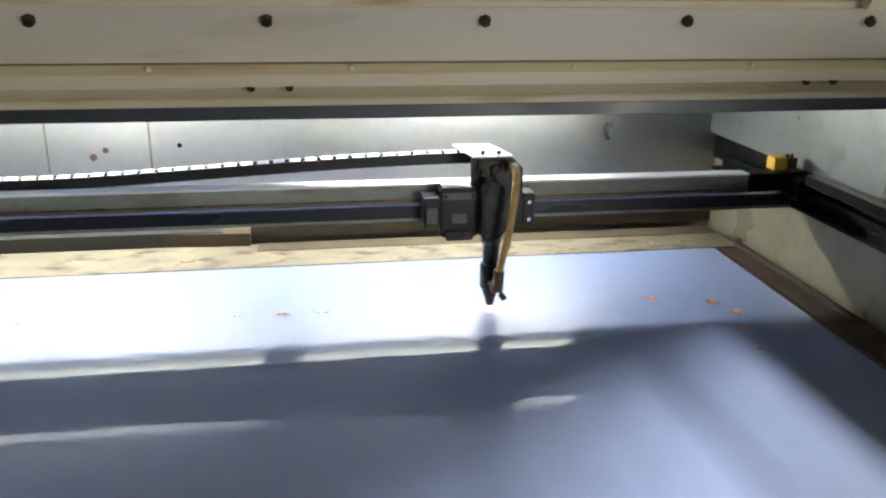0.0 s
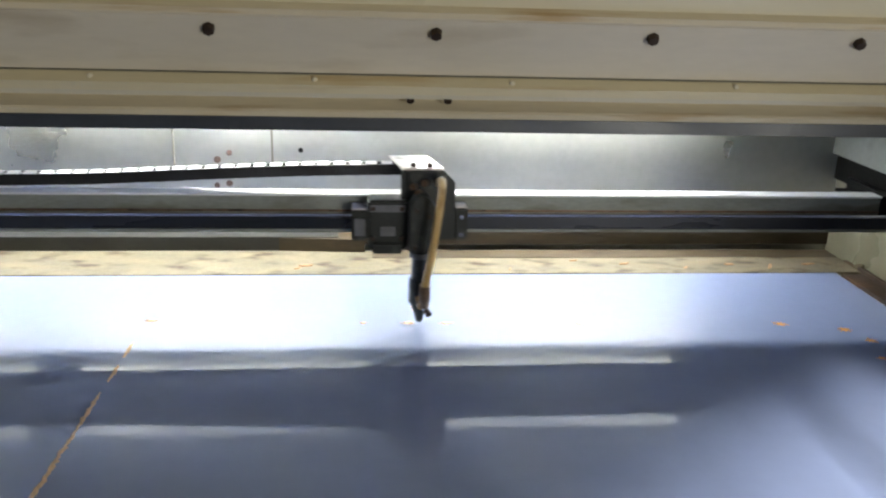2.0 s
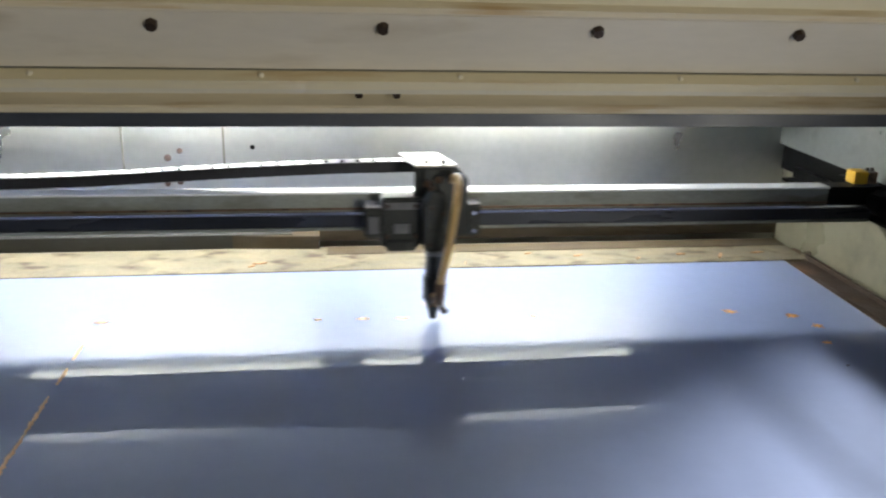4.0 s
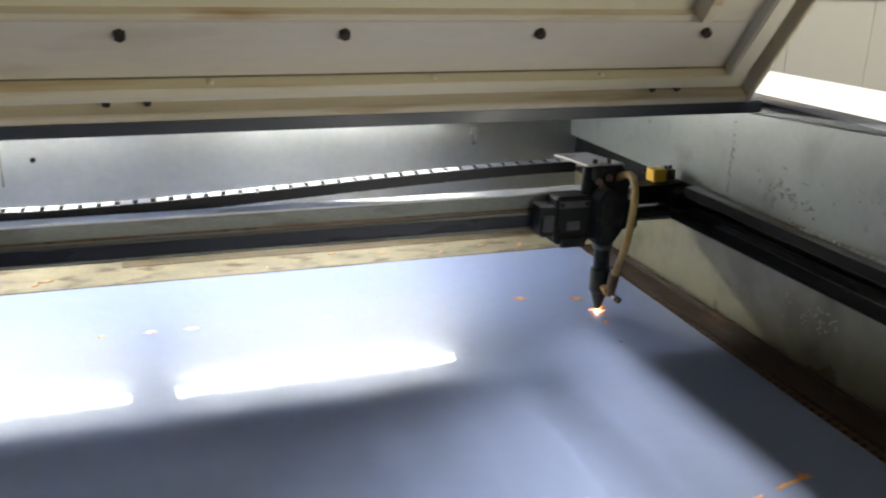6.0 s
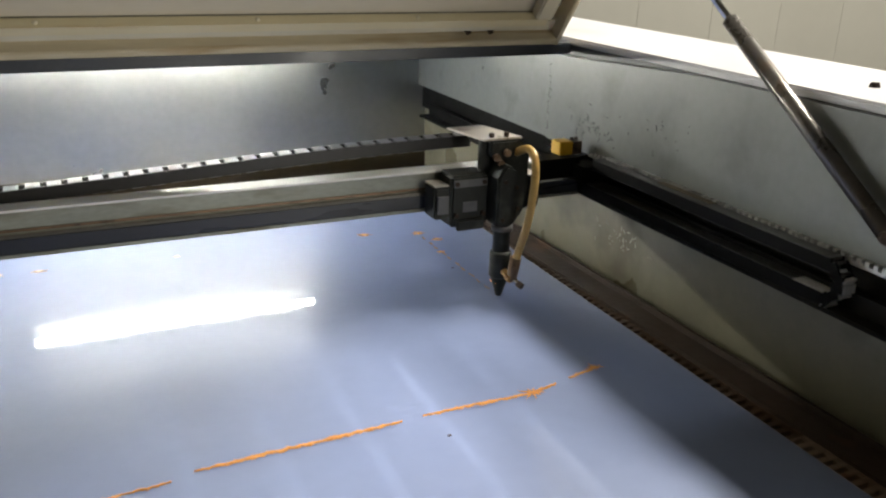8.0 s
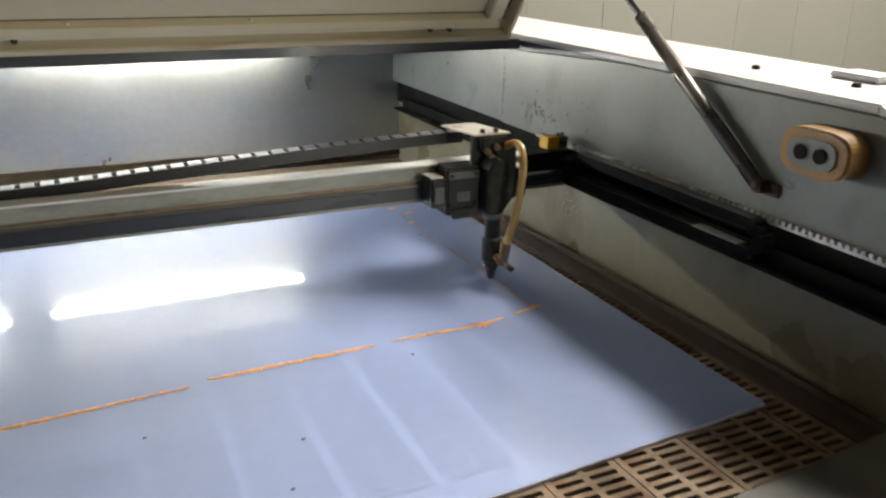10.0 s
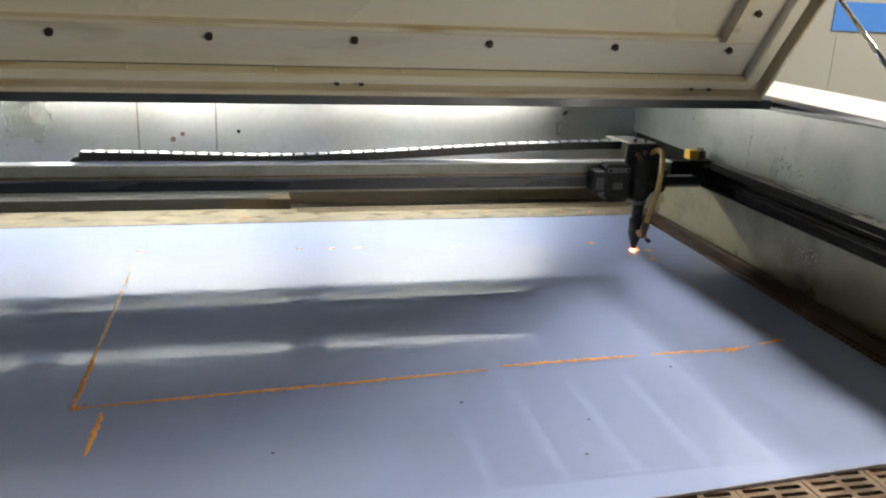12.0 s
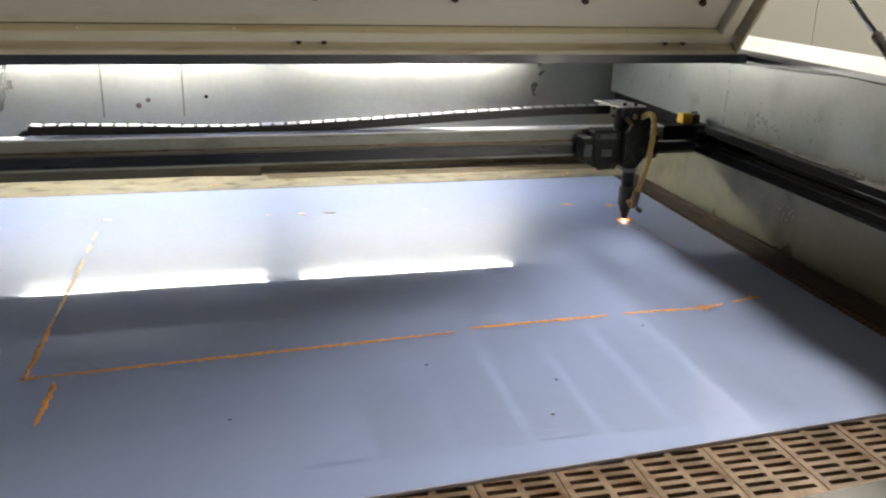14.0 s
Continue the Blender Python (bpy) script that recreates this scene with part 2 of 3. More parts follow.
def prism(bm, outline, lo, hi, axis="y"):
    """A closed outline pushed along an axis."""
    def at(a, b, c):
        return {"x": (c, a, b), "y": (a, c, b), "z": (a, b, c)}[axis]
    n = len(outline)
    low = [bm.verts.new(at(a, b, lo)) for a, b in outline]
    high = [bm.verts.new(at(a, b, hi)) for a, b in outline]
    bm.faces.new(low), bm.faces.new(high)
    for i in range(n):
        bm.faces.new((low[i], low[(i + 1) % n], high[(i + 1) % n], high[i]))
    return low + high


def rod(bm, a, b, r0, r1=None, sides=16):
    a, b = Vector(a), Vector(b)
    q = (b - a).to_track_quat("Z", "Y").to_matrix().to_4x4()
    m = Matrix.Translation((a + b) / 2) @ q
    return bmesh.ops.create_cone(bm, cap_ends=True, segments=sides, radius1=r0, radius2=r0 if r1 is None else r1,
                                 depth=(b - a).length, matrix=m)["verts"]


def lathe(bm, profile, sides=20):
    """Rings of (radius, height) round z, closed at both ends."""
    rings = [[bm.verts.new((r * math.cos(2 * math.pi * i / sides), r * math.sin(2 * math.pi * i / sides), z)) for i in range(sides)]
             for r, z in profile]
    for lo, hi in zip(rings, rings[1:]):
        for i in range(sides):
            bm.faces.new((lo[i], lo[(i + 1) % sides], hi[(i + 1) % sides], hi[i]))
    bm.faces.new(rings[0]), bm.faces.new(rings[-1])


def bevel(bm, w, seg=2):
    bmesh.ops.recalc_face_normals(bm, faces=bm.faces)
    edges = [e for e in bm.edges if len(e.link_faces) == 2 and e.calc_face_angle() > 0.6]
    bmesh.ops.bevel(bm, geom=edges, offset=w, segments=seg, affect="EDGES", clamp_overlap=True)


def tube_path(bm, pts, r, sides=10):
    """A round tube along a smoothed run of points."""
    pts = [Vector(p) for p in pts]
    for _ in range(3):
        out = [pts[0]]
        for p, q in zip(pts, pts[1:]):
            out += [p.lerp(q, 0.25), p.lerp(q, 0.75)]
        pts = out + [pts[-1]]
    rings = []
    for i, p in enumerate(pts):
        d = (pts[min(i + 1, len(pts) - 1)] - pts[max(i - 1, 0)]).normalized()
        q = d.to_track_quat("Z", "Y")
        rings.append([bm.verts.new(p + q @ Vector((r * math.cos(2 * math.pi * k / sides), r * math.sin(2 * math.pi * k / sides), 0)))
                      for k in range(sides)])
    for lo, hi in zip(rings, rings[1:]):
        for k in range(sides):
            bm.faces.new((lo[k], lo[(k + 1) % sides], hi[(k + 1) % sides], hi[k]))
    bm.faces.new(rings[0]), bm.faces.new(rings[-1])


def mesh_of(name, bm, mat, smooth=False):
    bmesh.ops.recalc_face_normals(bm, faces=bm.faces)
    me = bpy.data.meshes.new(name)
    bm.to_mesh(me)
    bm.free()
    me.materials.append(mat)
    if smooth:
        for p in me.polygons:
            p.use_smooth = len(p.vertices) == 4
    return me


def part(name, bm, mat, parent, label="", smooth=False):
    ob = new(name, mesh_of(name, bm, mat, smooth))
    ob.parent = parent
    return tagged(ob, label)


def boxed(name, dims, mat, parent, label="", edge=0.0):
    bm = bmesh.new()
    box(bm, *dims)
    if edge:
        bevel(bm, edge)
    return part(name, bm, mat, parent, label)


def thing(name, label, category, group="", at=(0, 0, 0)):
    ob = new(name)
    ob.location = at
    return tagged(ob, label, category, group)


def solid(name, dims, mat, label, kind="structure", category=""):
    bm = bmesh.new()
    box(bm, *dims)
    return tagged(new(name, mesh_of(name, bm, mat)), label, category, kind=kind)


# ---- workshop shell ----
solid("floor", (-6, 4.2, -6, 1.7, -0.95, -0.85), FLOOR, "grey concrete workshop floor")
solid("ceiling", (-6, 4.2, -6, 1.7, 3.2, 3.3), CEILING, "dull grey workshop ceiling")
wall = solid("wall_north", (-6, 4.2, 1.5, 1.6, -0.85, 3.2), ROOM_WALL, "grey-beige panelled workshop wall behind the machine")
south = solid("wall_south", (-6, 0.8, -6, -5.9, -0.85, 3.2), FAR_WALL, "plain dim grey workshop wall with an opening for the added fill light")
for dims in ((3.0, 4.2, -6, -5.9, -0.85, 3.2), (0.8, 3.0, -6, -5.9, -0.85, -0.8), (0.8, 3.0, -6, -5.9, 0.8, 3.2)):
    boxed("wall_pier", dims, FAR_WALL, south)
solid("wall_east", (4.1, 4.2, -5.9, 1.5, -0.85, 3.2), FAR_WALL, "plain dim grey workshop wall")
solid("wall_west", (-6, -5.9, -5.9, 1.5, -0.85, 3.2), FAR_WALL, "plain dim grey workshop wall")
boxed("blue_band", (1.675, 4.1, 1.494, 1.4995, 0.468, 0.60), BLUE_BAND, wall, "blue painted band")
for i in range(9):
    boxed("panel_joint", (0.42 + 0.43 * i, 0.424 + 0.43 * i, 1.498, 1.4995, -0.85, 3.2), JOINT, wall)
for lx, ly, watts in LAMPS:
    lamp = thing("ceiling_light", "unseen white box ceiling light with a glowing diffuser", "ceiling light", "workshop ceiling lights", (lx, ly, 0))
    boxed("frame", (-0.3, 0.3, -0.75, 0.75, 3.15, 3.2), WHITE_PAINT, lamp)
    boxed("diffuser", (-0.25, 0.25, -0.7, 0.7, 3.14, 3.15), LAMP_FACE, lamp)

# ---- machine housing ----
XL = -2.5          # inner face of the housing's far end
house = thing("laser_cutter_housing", "pale grey steel laser cutter housing with scuffed sooty inner walls", "laser cutter")
PX, LX, BY = 0.064, 0.082, 0.193


def housing():
    back = boxed("back_panel", (XL, 0.10, BY, BY + 0.012, -0.06, 0.372), WALL_STEEL, house, "pale grey steel back panel with rust runs")
    for x in (-1.132, -1.327, -1.93):
        boxed("panel_seam", (x - 0.0022, x + 0.0022, BY - 0.0012, BY - 0.0002, 0.15, 0.36), SEAM, back)
    bm = bmesh.new()
    rod(bm, (-1.075, BY - 0.002, 0.2), (-1.075, BY - 0.0003, 0.2), 0.005)
    part("hole_plug", bm, BLACK, back, "round dark hole")
    for x, z, r in ((-1.242, 0.179, 0.0075), (-1.218, 0.193, 0.006), (-1.22, 0.13, 0.007), (-1.245, 0.126, 0.006)):
        bm = bmesh.new()
        rod(bm, (x, BY - 0.0015, z), (x, BY - 0.0003, z), r, sides=9)
        part("rust_spot", bm, RUST_RUN, back)
    boxed("back_foot_strip", (XL, -1.0, 0.15, BY - 0.001, -0.001, 0.028), FOOT, house, "dull grey foot strip")
    bm = bmesh.new()
    prism(bm, [(-1.12, 0.1495), (-0.945, 0.137), (-0.945, BY - 0.001), (-1.12, BY - 0.001)], -0.001, 0.026, "z")
    part("foot_wedge", bm, DARK_WOOD, house, "burnt wooden wedge at the end of the foot strip")
    boxed("back_recess", (-0.945, LX, 0.186, BY - 0.001, 0.0, 0.04), DARK_WOOD, house)
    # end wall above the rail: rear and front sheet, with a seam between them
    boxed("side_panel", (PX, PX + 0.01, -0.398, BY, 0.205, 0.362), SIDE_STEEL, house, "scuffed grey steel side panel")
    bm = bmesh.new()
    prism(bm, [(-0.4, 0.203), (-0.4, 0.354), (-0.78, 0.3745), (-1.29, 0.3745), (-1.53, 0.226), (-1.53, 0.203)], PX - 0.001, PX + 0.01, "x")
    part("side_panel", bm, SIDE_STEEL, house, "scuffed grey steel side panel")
    boxed("panel_gap", (PX + 0.0105, PX + 0.016, -0.8, -0.38, 0.34, 0.3755), DARK_LIP, house)
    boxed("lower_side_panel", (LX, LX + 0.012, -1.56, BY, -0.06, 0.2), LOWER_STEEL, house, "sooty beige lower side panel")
    boxed("recess_back", (PX + 0.012, LX - 0.001, -1.5, BY, 0.15, 0.215), BLACK, house)
    boxed("side_rail", (0.028, PX + 0.012, -1.5, 0.105, 0.1445, 0.150), BLACK, house, "black guide rail beam", 0.002)
    boxed("rail_cap", (0.054, PX, -1.5, 0.105, 0.150, 0.172), BLACK, house)
    # toothed belt along the rail
    bm = bmesh.new()
    box(bm, 0.0545, 0.0625, -1.48, -0.55, 0.2035, 0.2075)
    y = -1.48
    while y < -0.56:
        box(bm, 0.0545, 0.0625, y, y + 0.006, 0.2075, 0.2132)
        y += 0.0115
    part("toothed_belt", bm, BELT, house, "pale toothed drive belt")
    # ledge and outer side
    bm = bmesh.new()
    prism(bm, [(PX + 0.004, 0.376), (PX + 0.004, 0.388), (0.305, 0.388), (0.305, 0.376)], -1.28, 0.2, "y")
    bevel(bm, 0.003)
    part("ledge", bm, WHITE_PAINT, house, "bright white painted ledge")
    bm = bmesh.new()
    prism(bm, [(-1.28, 0.388), (-1.28, 0.376), (-1.56, 0.206), (-1.56, 0.218)], PX + 0.004, 0.305, "x")
    part("sloping_ledge", bm, WHITE_PAINT, house)
    boxed("ledge_gasket", (PX + 0.006, 0.09, -1.28, BY, 0.374, 0.376), DARK_LIP, house)
    boxed("outer_side", (0.293, 0.305, -1.55, 0.2, -0.8, 0.376), WHITE_PAINT, house)
    boxed("outer_front", (XL, -0.295, -1.66, -1.575, -0.8, -0.002), LID, house)
    # the void's darkness is put into this black panel's colour
    boxed("void_panel", (-0.294, 0.292, -1.655, -1.56, -0.8, -0.06), BLACK, house, "black panel standing in for the dark void beside the front panel")
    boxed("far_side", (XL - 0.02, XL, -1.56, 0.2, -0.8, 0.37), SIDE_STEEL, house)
    boxed("bottom_tray", (XL, LX, -1.56, BY, -0.10, -0.07), DIRT, house)
    # rear cover with its dark lip, which hides the tubes
    boxed("rear_cover", (XL, PX, -0.448, BY, 0.3645, 0.376), COVER, house, "glossy blue-grey underside of the rear cover")
    boxed("cover_lip", (XL, PX - 0.002, -0.462, -0.448, 0.3625, 0.381), DARK_LIP, house, "dark blue front lip of the rear cover", 0.002)
    # ledge fittings
    for y in (-0.99, -1.17):
        bm = bmesh.new()
        rod(bm, (0.16, y, 0.388), (0.16, y, 0.394), 0.007, 0.005, 8)
        part("ledge_screw", bm, BOLT, house)
    boxed("latch_plate", (0.20, 0.26, -1.17, -1.09, 0.3885, 0.398), WHITE_PAINT, house, "small white latch plate", 0.003)
    bm = bmesh.new()
    rod(bm, (0.15, -1.25, 0.388), (0.15, -1.25, 0.41), 0.012, 0.01, 14)
    part("latch_knob", bm, BLACK, house, "small black knob")


housing()


def scuffs(name, mat, x, middle, spread, count, size, label):
    """Scattered ragged paint marks on an end wall, one thin mesh."""
    bm = bmesh.new()
    for _ in range(count):
        y, z = random.gauss(middle[0], spread[0]), random.gauss(middle[1], spread[1])
        long, thin, tilt = random.uniform(0.4, 1.3) * size, random.uniform(0.12, 0.35) * size, random.uniform(0, math.pi)
        ring = []
        for k in range(9):
            a = 2 * math.pi * k / 9
            p, q = long * math.cos(a) * random.uniform(0.6, 1.1), thin * math.sin(a) * random.uniform(0.5, 1.2)
            ring.append((y + p * math.cos(tilt) - q * math.sin(tilt), z + p * math.sin(tilt) + q * math.cos(tilt)))
        prism(bm, ring, x - 0.0006 - 0.0002 * random.random(), x - 0.0001, "x")
    tagged(part(name, bm, mat, house, label), kind="stuff")


scuffs("dark_scuff", SCUFF_DARK, PX - 0.001, (-0.54, 0.252), (0.045, 0.014), 42, 0.006, "dark scuffs on the side panel")
scuffs("dark_scuff", SCUFF_DARK, PX - 0.001, (-0.70, 0.285), (0.05, 0.012), 12, 0.004, "dark scuffs on the side panel")
scuffs("pale_scuff", SCUFF_PALE, LX, (-0.635, 0.078), (0.035, 0.011), 34, 0.005, "pale scratches on the lower side panel")
scuffs("seam_grime", SCUFF_DARK, PX - 0.001, (-0.402, 0.262), (0.002, 0.03), 16, 0.006, "grime along the panel seam")


def interlock():
    ob = thing("interlock_socket", "worn orange oval socket with two holes on the side panel", "socket", at=(PX - 0.001, -1.232, 0.322))
    bm = bmesh.new()
    ring = [(0.054 * math.copysign(abs(math.cos(a)) ** 0.6, math.cos(a)), 0.031 * math.copysign(abs(math.sin(a)) ** 0.7, math.sin(a)))
            for a in [2 * math.pi * i / 28 for i in range(28)]]
    prism(bm, ring, -0.040, 0, "x")
    bevel(bm, 0.004)
    part("surround", bm, ORANGE_RING, ob)
    bm = bmesh.new()
    prism(bm, [(y * 0.68, z * 0.62) for y, z in ring], -0.043, -0.0395, "x")
    part("face_plate", bm, GRIMY, ob)
    for y in (-0.015, 0.015):
        bm = bmesh.new()
        rod(bm, (-0.046, y, 0), (-0.0425, y, 0), 0.0095, sides=18)
        part("socket_hole", bm, BLACK, ob)


interlock()


def fluorescent(x0, x1):
    ob = thing("fluorescent_tube", "glowing white fluorescent tube under the rear cover", "tube light", "tubes along the back wall")
    bm = bmesh.new()
    rod(bm, (x0 + 0.012, 0.158, 0.312), (x1 - 0.012, 0.158, 0.312), 0.0085, sides=20)
    part("tube", bm, TUBE, ob, smooth=True)
    for a, b in ((x0, x0 + 0.012), (x1 - 0.012, x1)):
        bm = bmesh.new()
        rod(bm, (a, 0.158, 0.312), (b, 0.158, 0.312), 0.0092)
        part("end_cap", bm, ALU, ob)
        boxed("tube_holder", (a - 0.004, b + 0.004, 0.148, 0.168, 0.325, 0.364), PALE, ob)


fluorescent(-0.860, -0.212)
fluorescent(-1.578, -0.930)
fluorescent(-2.296, -1.648)


def wiring():
    ob = thing("lamp_wire", "thin pale wire along the rear cover", "wire")
    bm = bmesh.new()
    tube_path(bm, [(-0.23, 0.15, 0.35), (-0.15, 0.12, 0.352), (-0.05, 0.15, 0.35), (0.05, 0.17, 0.355)], 0.0025, 6)
    part("cable", bm, PALE, ob)


wiring()

# ---- lid ----
LID_TURN = Matrix(((1, 0, 0), (0, -0.6101, -0.7923), (0, 0.7923, -0.6101))).to_4x4()


def lid():
    ob = thing("machine_lid", "cream painted steel lid propped open with rust-stained flanges", "lid")
    ob.matrix_basis = Matrix.Translation((0, -0.463, 0.382)) @ LID_TURN
    u0, u1, v1 = XL + 0.05, 0.034, 0.95
    boxed("outer_skin", (u0, u1, 0.0, v1, -0.07, -0.062), LID, ob)
    boxed("hinge_flange", (u0, u1, -0.004, 0.009, -0.062, 0.0), LID_EDGE, ob, "rust-stained cream hinge flange", 0.0015)
    boxed("recess_strip", (u0, u1 - 0.004, 0.009, 0.032, -0.03, -0.022), LID_BAND, ob)
    boxed("ridge_tube", (u0, -0.002, 0.032, 0.054, -0.03, 0.002), LID, ob, edge=0.0025)
    boxed("ridge_trim", (u0, -0.012, 0.0425, 0.0562, -0.014, 0.0032), LID_TRIM, ob, "yellowed cream ridge trim")
    boxed("trim_seam", (u0, -0.012, 0.0562, 0.0574, -0.016, -0.0145), SEAM, ob, "rusty seam")
    boxed("bolt_band", (u0, -0.034, 0.0562, 0.144, -0.03, -0.016), LID_BAND, ob, "dusty grey-cream bolt band", 0.0015)
    boxed("panel_edge_strip", (u0, -0.115, 0.144, 0.152, -0.034, -0.018), LID_EDGE, ob)
    boxed("window_panel", (u0, -0.128, 0.152, v1 - 0.05, -0.04, -0.03), LID_PANEL, ob, "smooth cream inner panel")
    boxed("window_batten", (-0.128, -0.113, 0.152, v1 - 0.05, -0.034, -0.002), LID_EDGE, ob)
    boxed("side_bolt_band", (-0.113, -0.034, 0.144, v1, -0.03, -0.0165), LID, ob)
    boxed("side_ridge_tube", (-0.034, -0.003, 0.054, v1, -0.03, 0.003), LID, ob, edge=0.0025)
    boxed("side_slot", (-0.003, 0.026, 0.054, v1, -0.05, -0.03), BOLT, ob)
    boxed("side_flange", (0.026, u1, -0.004, v1, -0.062, 0.0015), LID_EDGE, ob, edge=0.0015)
    boxed("top_flange", (u0, u1, v1, v1 + 0.012, -0.07, 0.0), LID_EDGE, ob)

    def bolt(u, v, w, r, deep=0.008):
        bm = bmesh.new()
        rod(bm, (u, v, w - 0.002), (u, v, w + deep), r, r * 0.85, 6 if r > 0.006 else 10)
        part("bolt", bm, BOLT, ob, "dark rusty bolt head")

    for i in range(9):
        bolt((-0.102, -0.353, -0.611, -0.868, -1.125, -1.385, -1.64, -1.9, -2.155)[i], 0.1255, -0.016, 0.0078)
    for v in (0.22, 0.42, 0.62, 0.82):
        bolt(-0.084, v, -0.0165, 0.0075)
    for u in (-0.101, -0.142, -0.893, -0.846, -1.63, -1.67, -2.3, -2.34):
        bolt(u, 0.022, -0.022, 0.0058, 0.016)
    for u in (-0.24, -0.485, -0.77, -1.01, -1.27, -1.52, -1.8):
        bm = bmesh.new()
        bmesh.ops.create_uvsphere(bm, u_segments=8, v_segments=6, radius=0.004, matrix=Matrix.Translation((u, 0.056, -0.006)))
        part("paint_drip", bm, LID, ob)
    for u in (-1.24, -2.1):
        boxed("panel_rib", (u - 0.002, u + 0.002, 0.152, v1 - 0.05, -0.03, -0.0285), LID_EDGE, ob)


lid()


def gas_strut():
    ob = thing("gas_strut", "worn dark gas strut with a bright rod holding the lid", "gas strut")
    foot, mid, top = (0.046, -1.133, 0.254), (0.046, -0.847, 0.4565), (0.046, -0.636, 0.606)
    bm = bmesh.new()
    rod(bm, foot, mid, 0.0105, sides=20)
    bevel(bm, 0.0015)
    part("cylinder", bm, STRUT, ob, smooth=True)
    bm = bmesh.new()
    rod(bm, mid, top, 0.0048, sides=14)
    part("piston_rod", bm, CHROME, ob, "bright chrome piston rod", smooth=True)
    bm = bmesh.new()
    rod(bm, (0.04, -1.137, 0.251), (0.064, -1.14, 0.249), 0.007, sides=12)
    box(bm, 0.058, 0.0635, -1.158, -1.12, 0.240, 0.258)
    part("foot_bracket", bm, RUST, ob, "rusty foot bracket")
    bm = bmesh.new()
    bmesh.ops.create_uvsphere(bm, u_segments=12, v_segments=8, radius=0.011, matrix=Matrix.Translation(foot))
    part("ball_joint", bm, RUST, ob)
    bm = bmesh.new()
    rod(bm, (0.03, top[1], top[2]), (0.054, top[1], top[2]), 0.008, sides=12)
    part("top_joint", bm, BOLT, ob)


gas_strut()


# ---- bed ----
def bed():
    ob = thing("cutting_bed", "rusty slotted cast cutting bed under the sheet", "cutting bed")
    boxed("bed_frame", (XL, 0.052, -1.46, -1.41, -0.068, -0.062), RUST, ob)
    boxed("side_angle", (0.011, 0.058, -1.42, 0.0, -0.05, -0.0022), RUST, ob, "rusty brown side angle", 0.002)
    boxed("side_upstand", (0.058, 0.064, -1.42, 0.02, -0.05, 0.006), RUST, ob)
    # one grate tile: three long bars and the webs between its slots; the front row has a plain margin
    w, lng, pitch = 0.0985, 0.2985, 0.0156
    top, low = -0.0045, -0.022

    def tile(mat, margin):
        bm = bmesh.new()
        for a, b in ((0.0, 0.0085), (0.0445, 0.0535), (0.0900, w)):
            box(bm, a, b, -margin, lng, low, top)
        for a, b in ((0.0085, 0.0445), (0.0535, 0.09)):
            box(bm, a, b, -margin, 0.006, low, top)
            for i in range(int(lng / pitch)):
                y = 0.006 + i * pitch + 0.0075
                box(bm, a, b, y, min(lng, y + pitch - 0.0075), low, top)
        return mesh_of("grate_tile", bm, mat)

    inner, front, end = tile(TILE, 0.0), tile(TILE, 0.045), tile(END_TILE, 0.0)
    for i in range(-4, 23):
        for j in range(5):
            t = new("grate_tile", end if i < -2 and j else front if j == 0 else inner)
            t.parent = ob
            y0 = -1.405 + 0.3 * j
            if i == -4:
                t.matrix_basis = pose(-0.0415, y0, -0.0024)
            elif i < -1:
                t.matrix_basis = pose(-0.339 - 0.1 * i + 0.004 * j, y0, -0.0012, 0, 0, -0.6)
            else:
                t.matrix_basis = pose(-0.284 - 0.1 * i + 0.004 * j, y0, random.uniform(-0.0006, 0), 0, 0, -0.6)


def front_bar():
    ob = thing("front_bar", "brushed steel front bar of the bed", "steel bar")
    bm = bmesh.new()
    box(bm, -1.9, 0.06, 0.0, 0.09, -0.06, 0.004)
    bevel(bm, 0.004, 3)
    part("bar", bm, BAR_STEEL, ob)
    # polished strip added to make the highlight along the bar's front edge
    boxed("highlight_strip", (-1.9, 0.06, -0.005, -0.0002, -0.02, 0.0055), STEEL, ob, "polished strip added for the front edge's highlight", 0.002)
    ob.matrix_basis = pose(0, -1.475, 0.0, 0, 0, 4.6)


bed()
front_bar()


def plywood():
    ob = thing("plywood_strip", "stained plywood strip with burn marks behind the sheet", "plywood")
    bm = bmesh.new()
    box(bm, XL, 0.06, 0.006, 0.15, -0.02, -0.001)
    bevel(bm, 0.0015)
    part("board", bm, WOOD, ob)
    bm = bmesh.new()
    # the rear of the board is darker brown
    box(bm, -0.93, 0.058, 0.1, 0.149, -0.001, 0.0)
    part("rear_dark_strip", bm, DARK_WOOD, ob, "thin dark brown strip along the rear of the board")


plywood()
CHIPS = ((0.07, 0.035, 0.02, 35), (-1.06, 0.055, 0.016, 12), (-1.075, 0.04, 0.012, 40), (-0.42, 0.06, 0.012, 20), (-0.30, 0.035, 0.010, 50),
         (-0.20, 0.055, 0.014, 5), (-0.12, 0.04, 0.018, 60), (-0.52, 0.08, 0.009, 15), (-0.66, 0.03, 0.009, 80), (-0.03, 0.055, 0.016, 10))
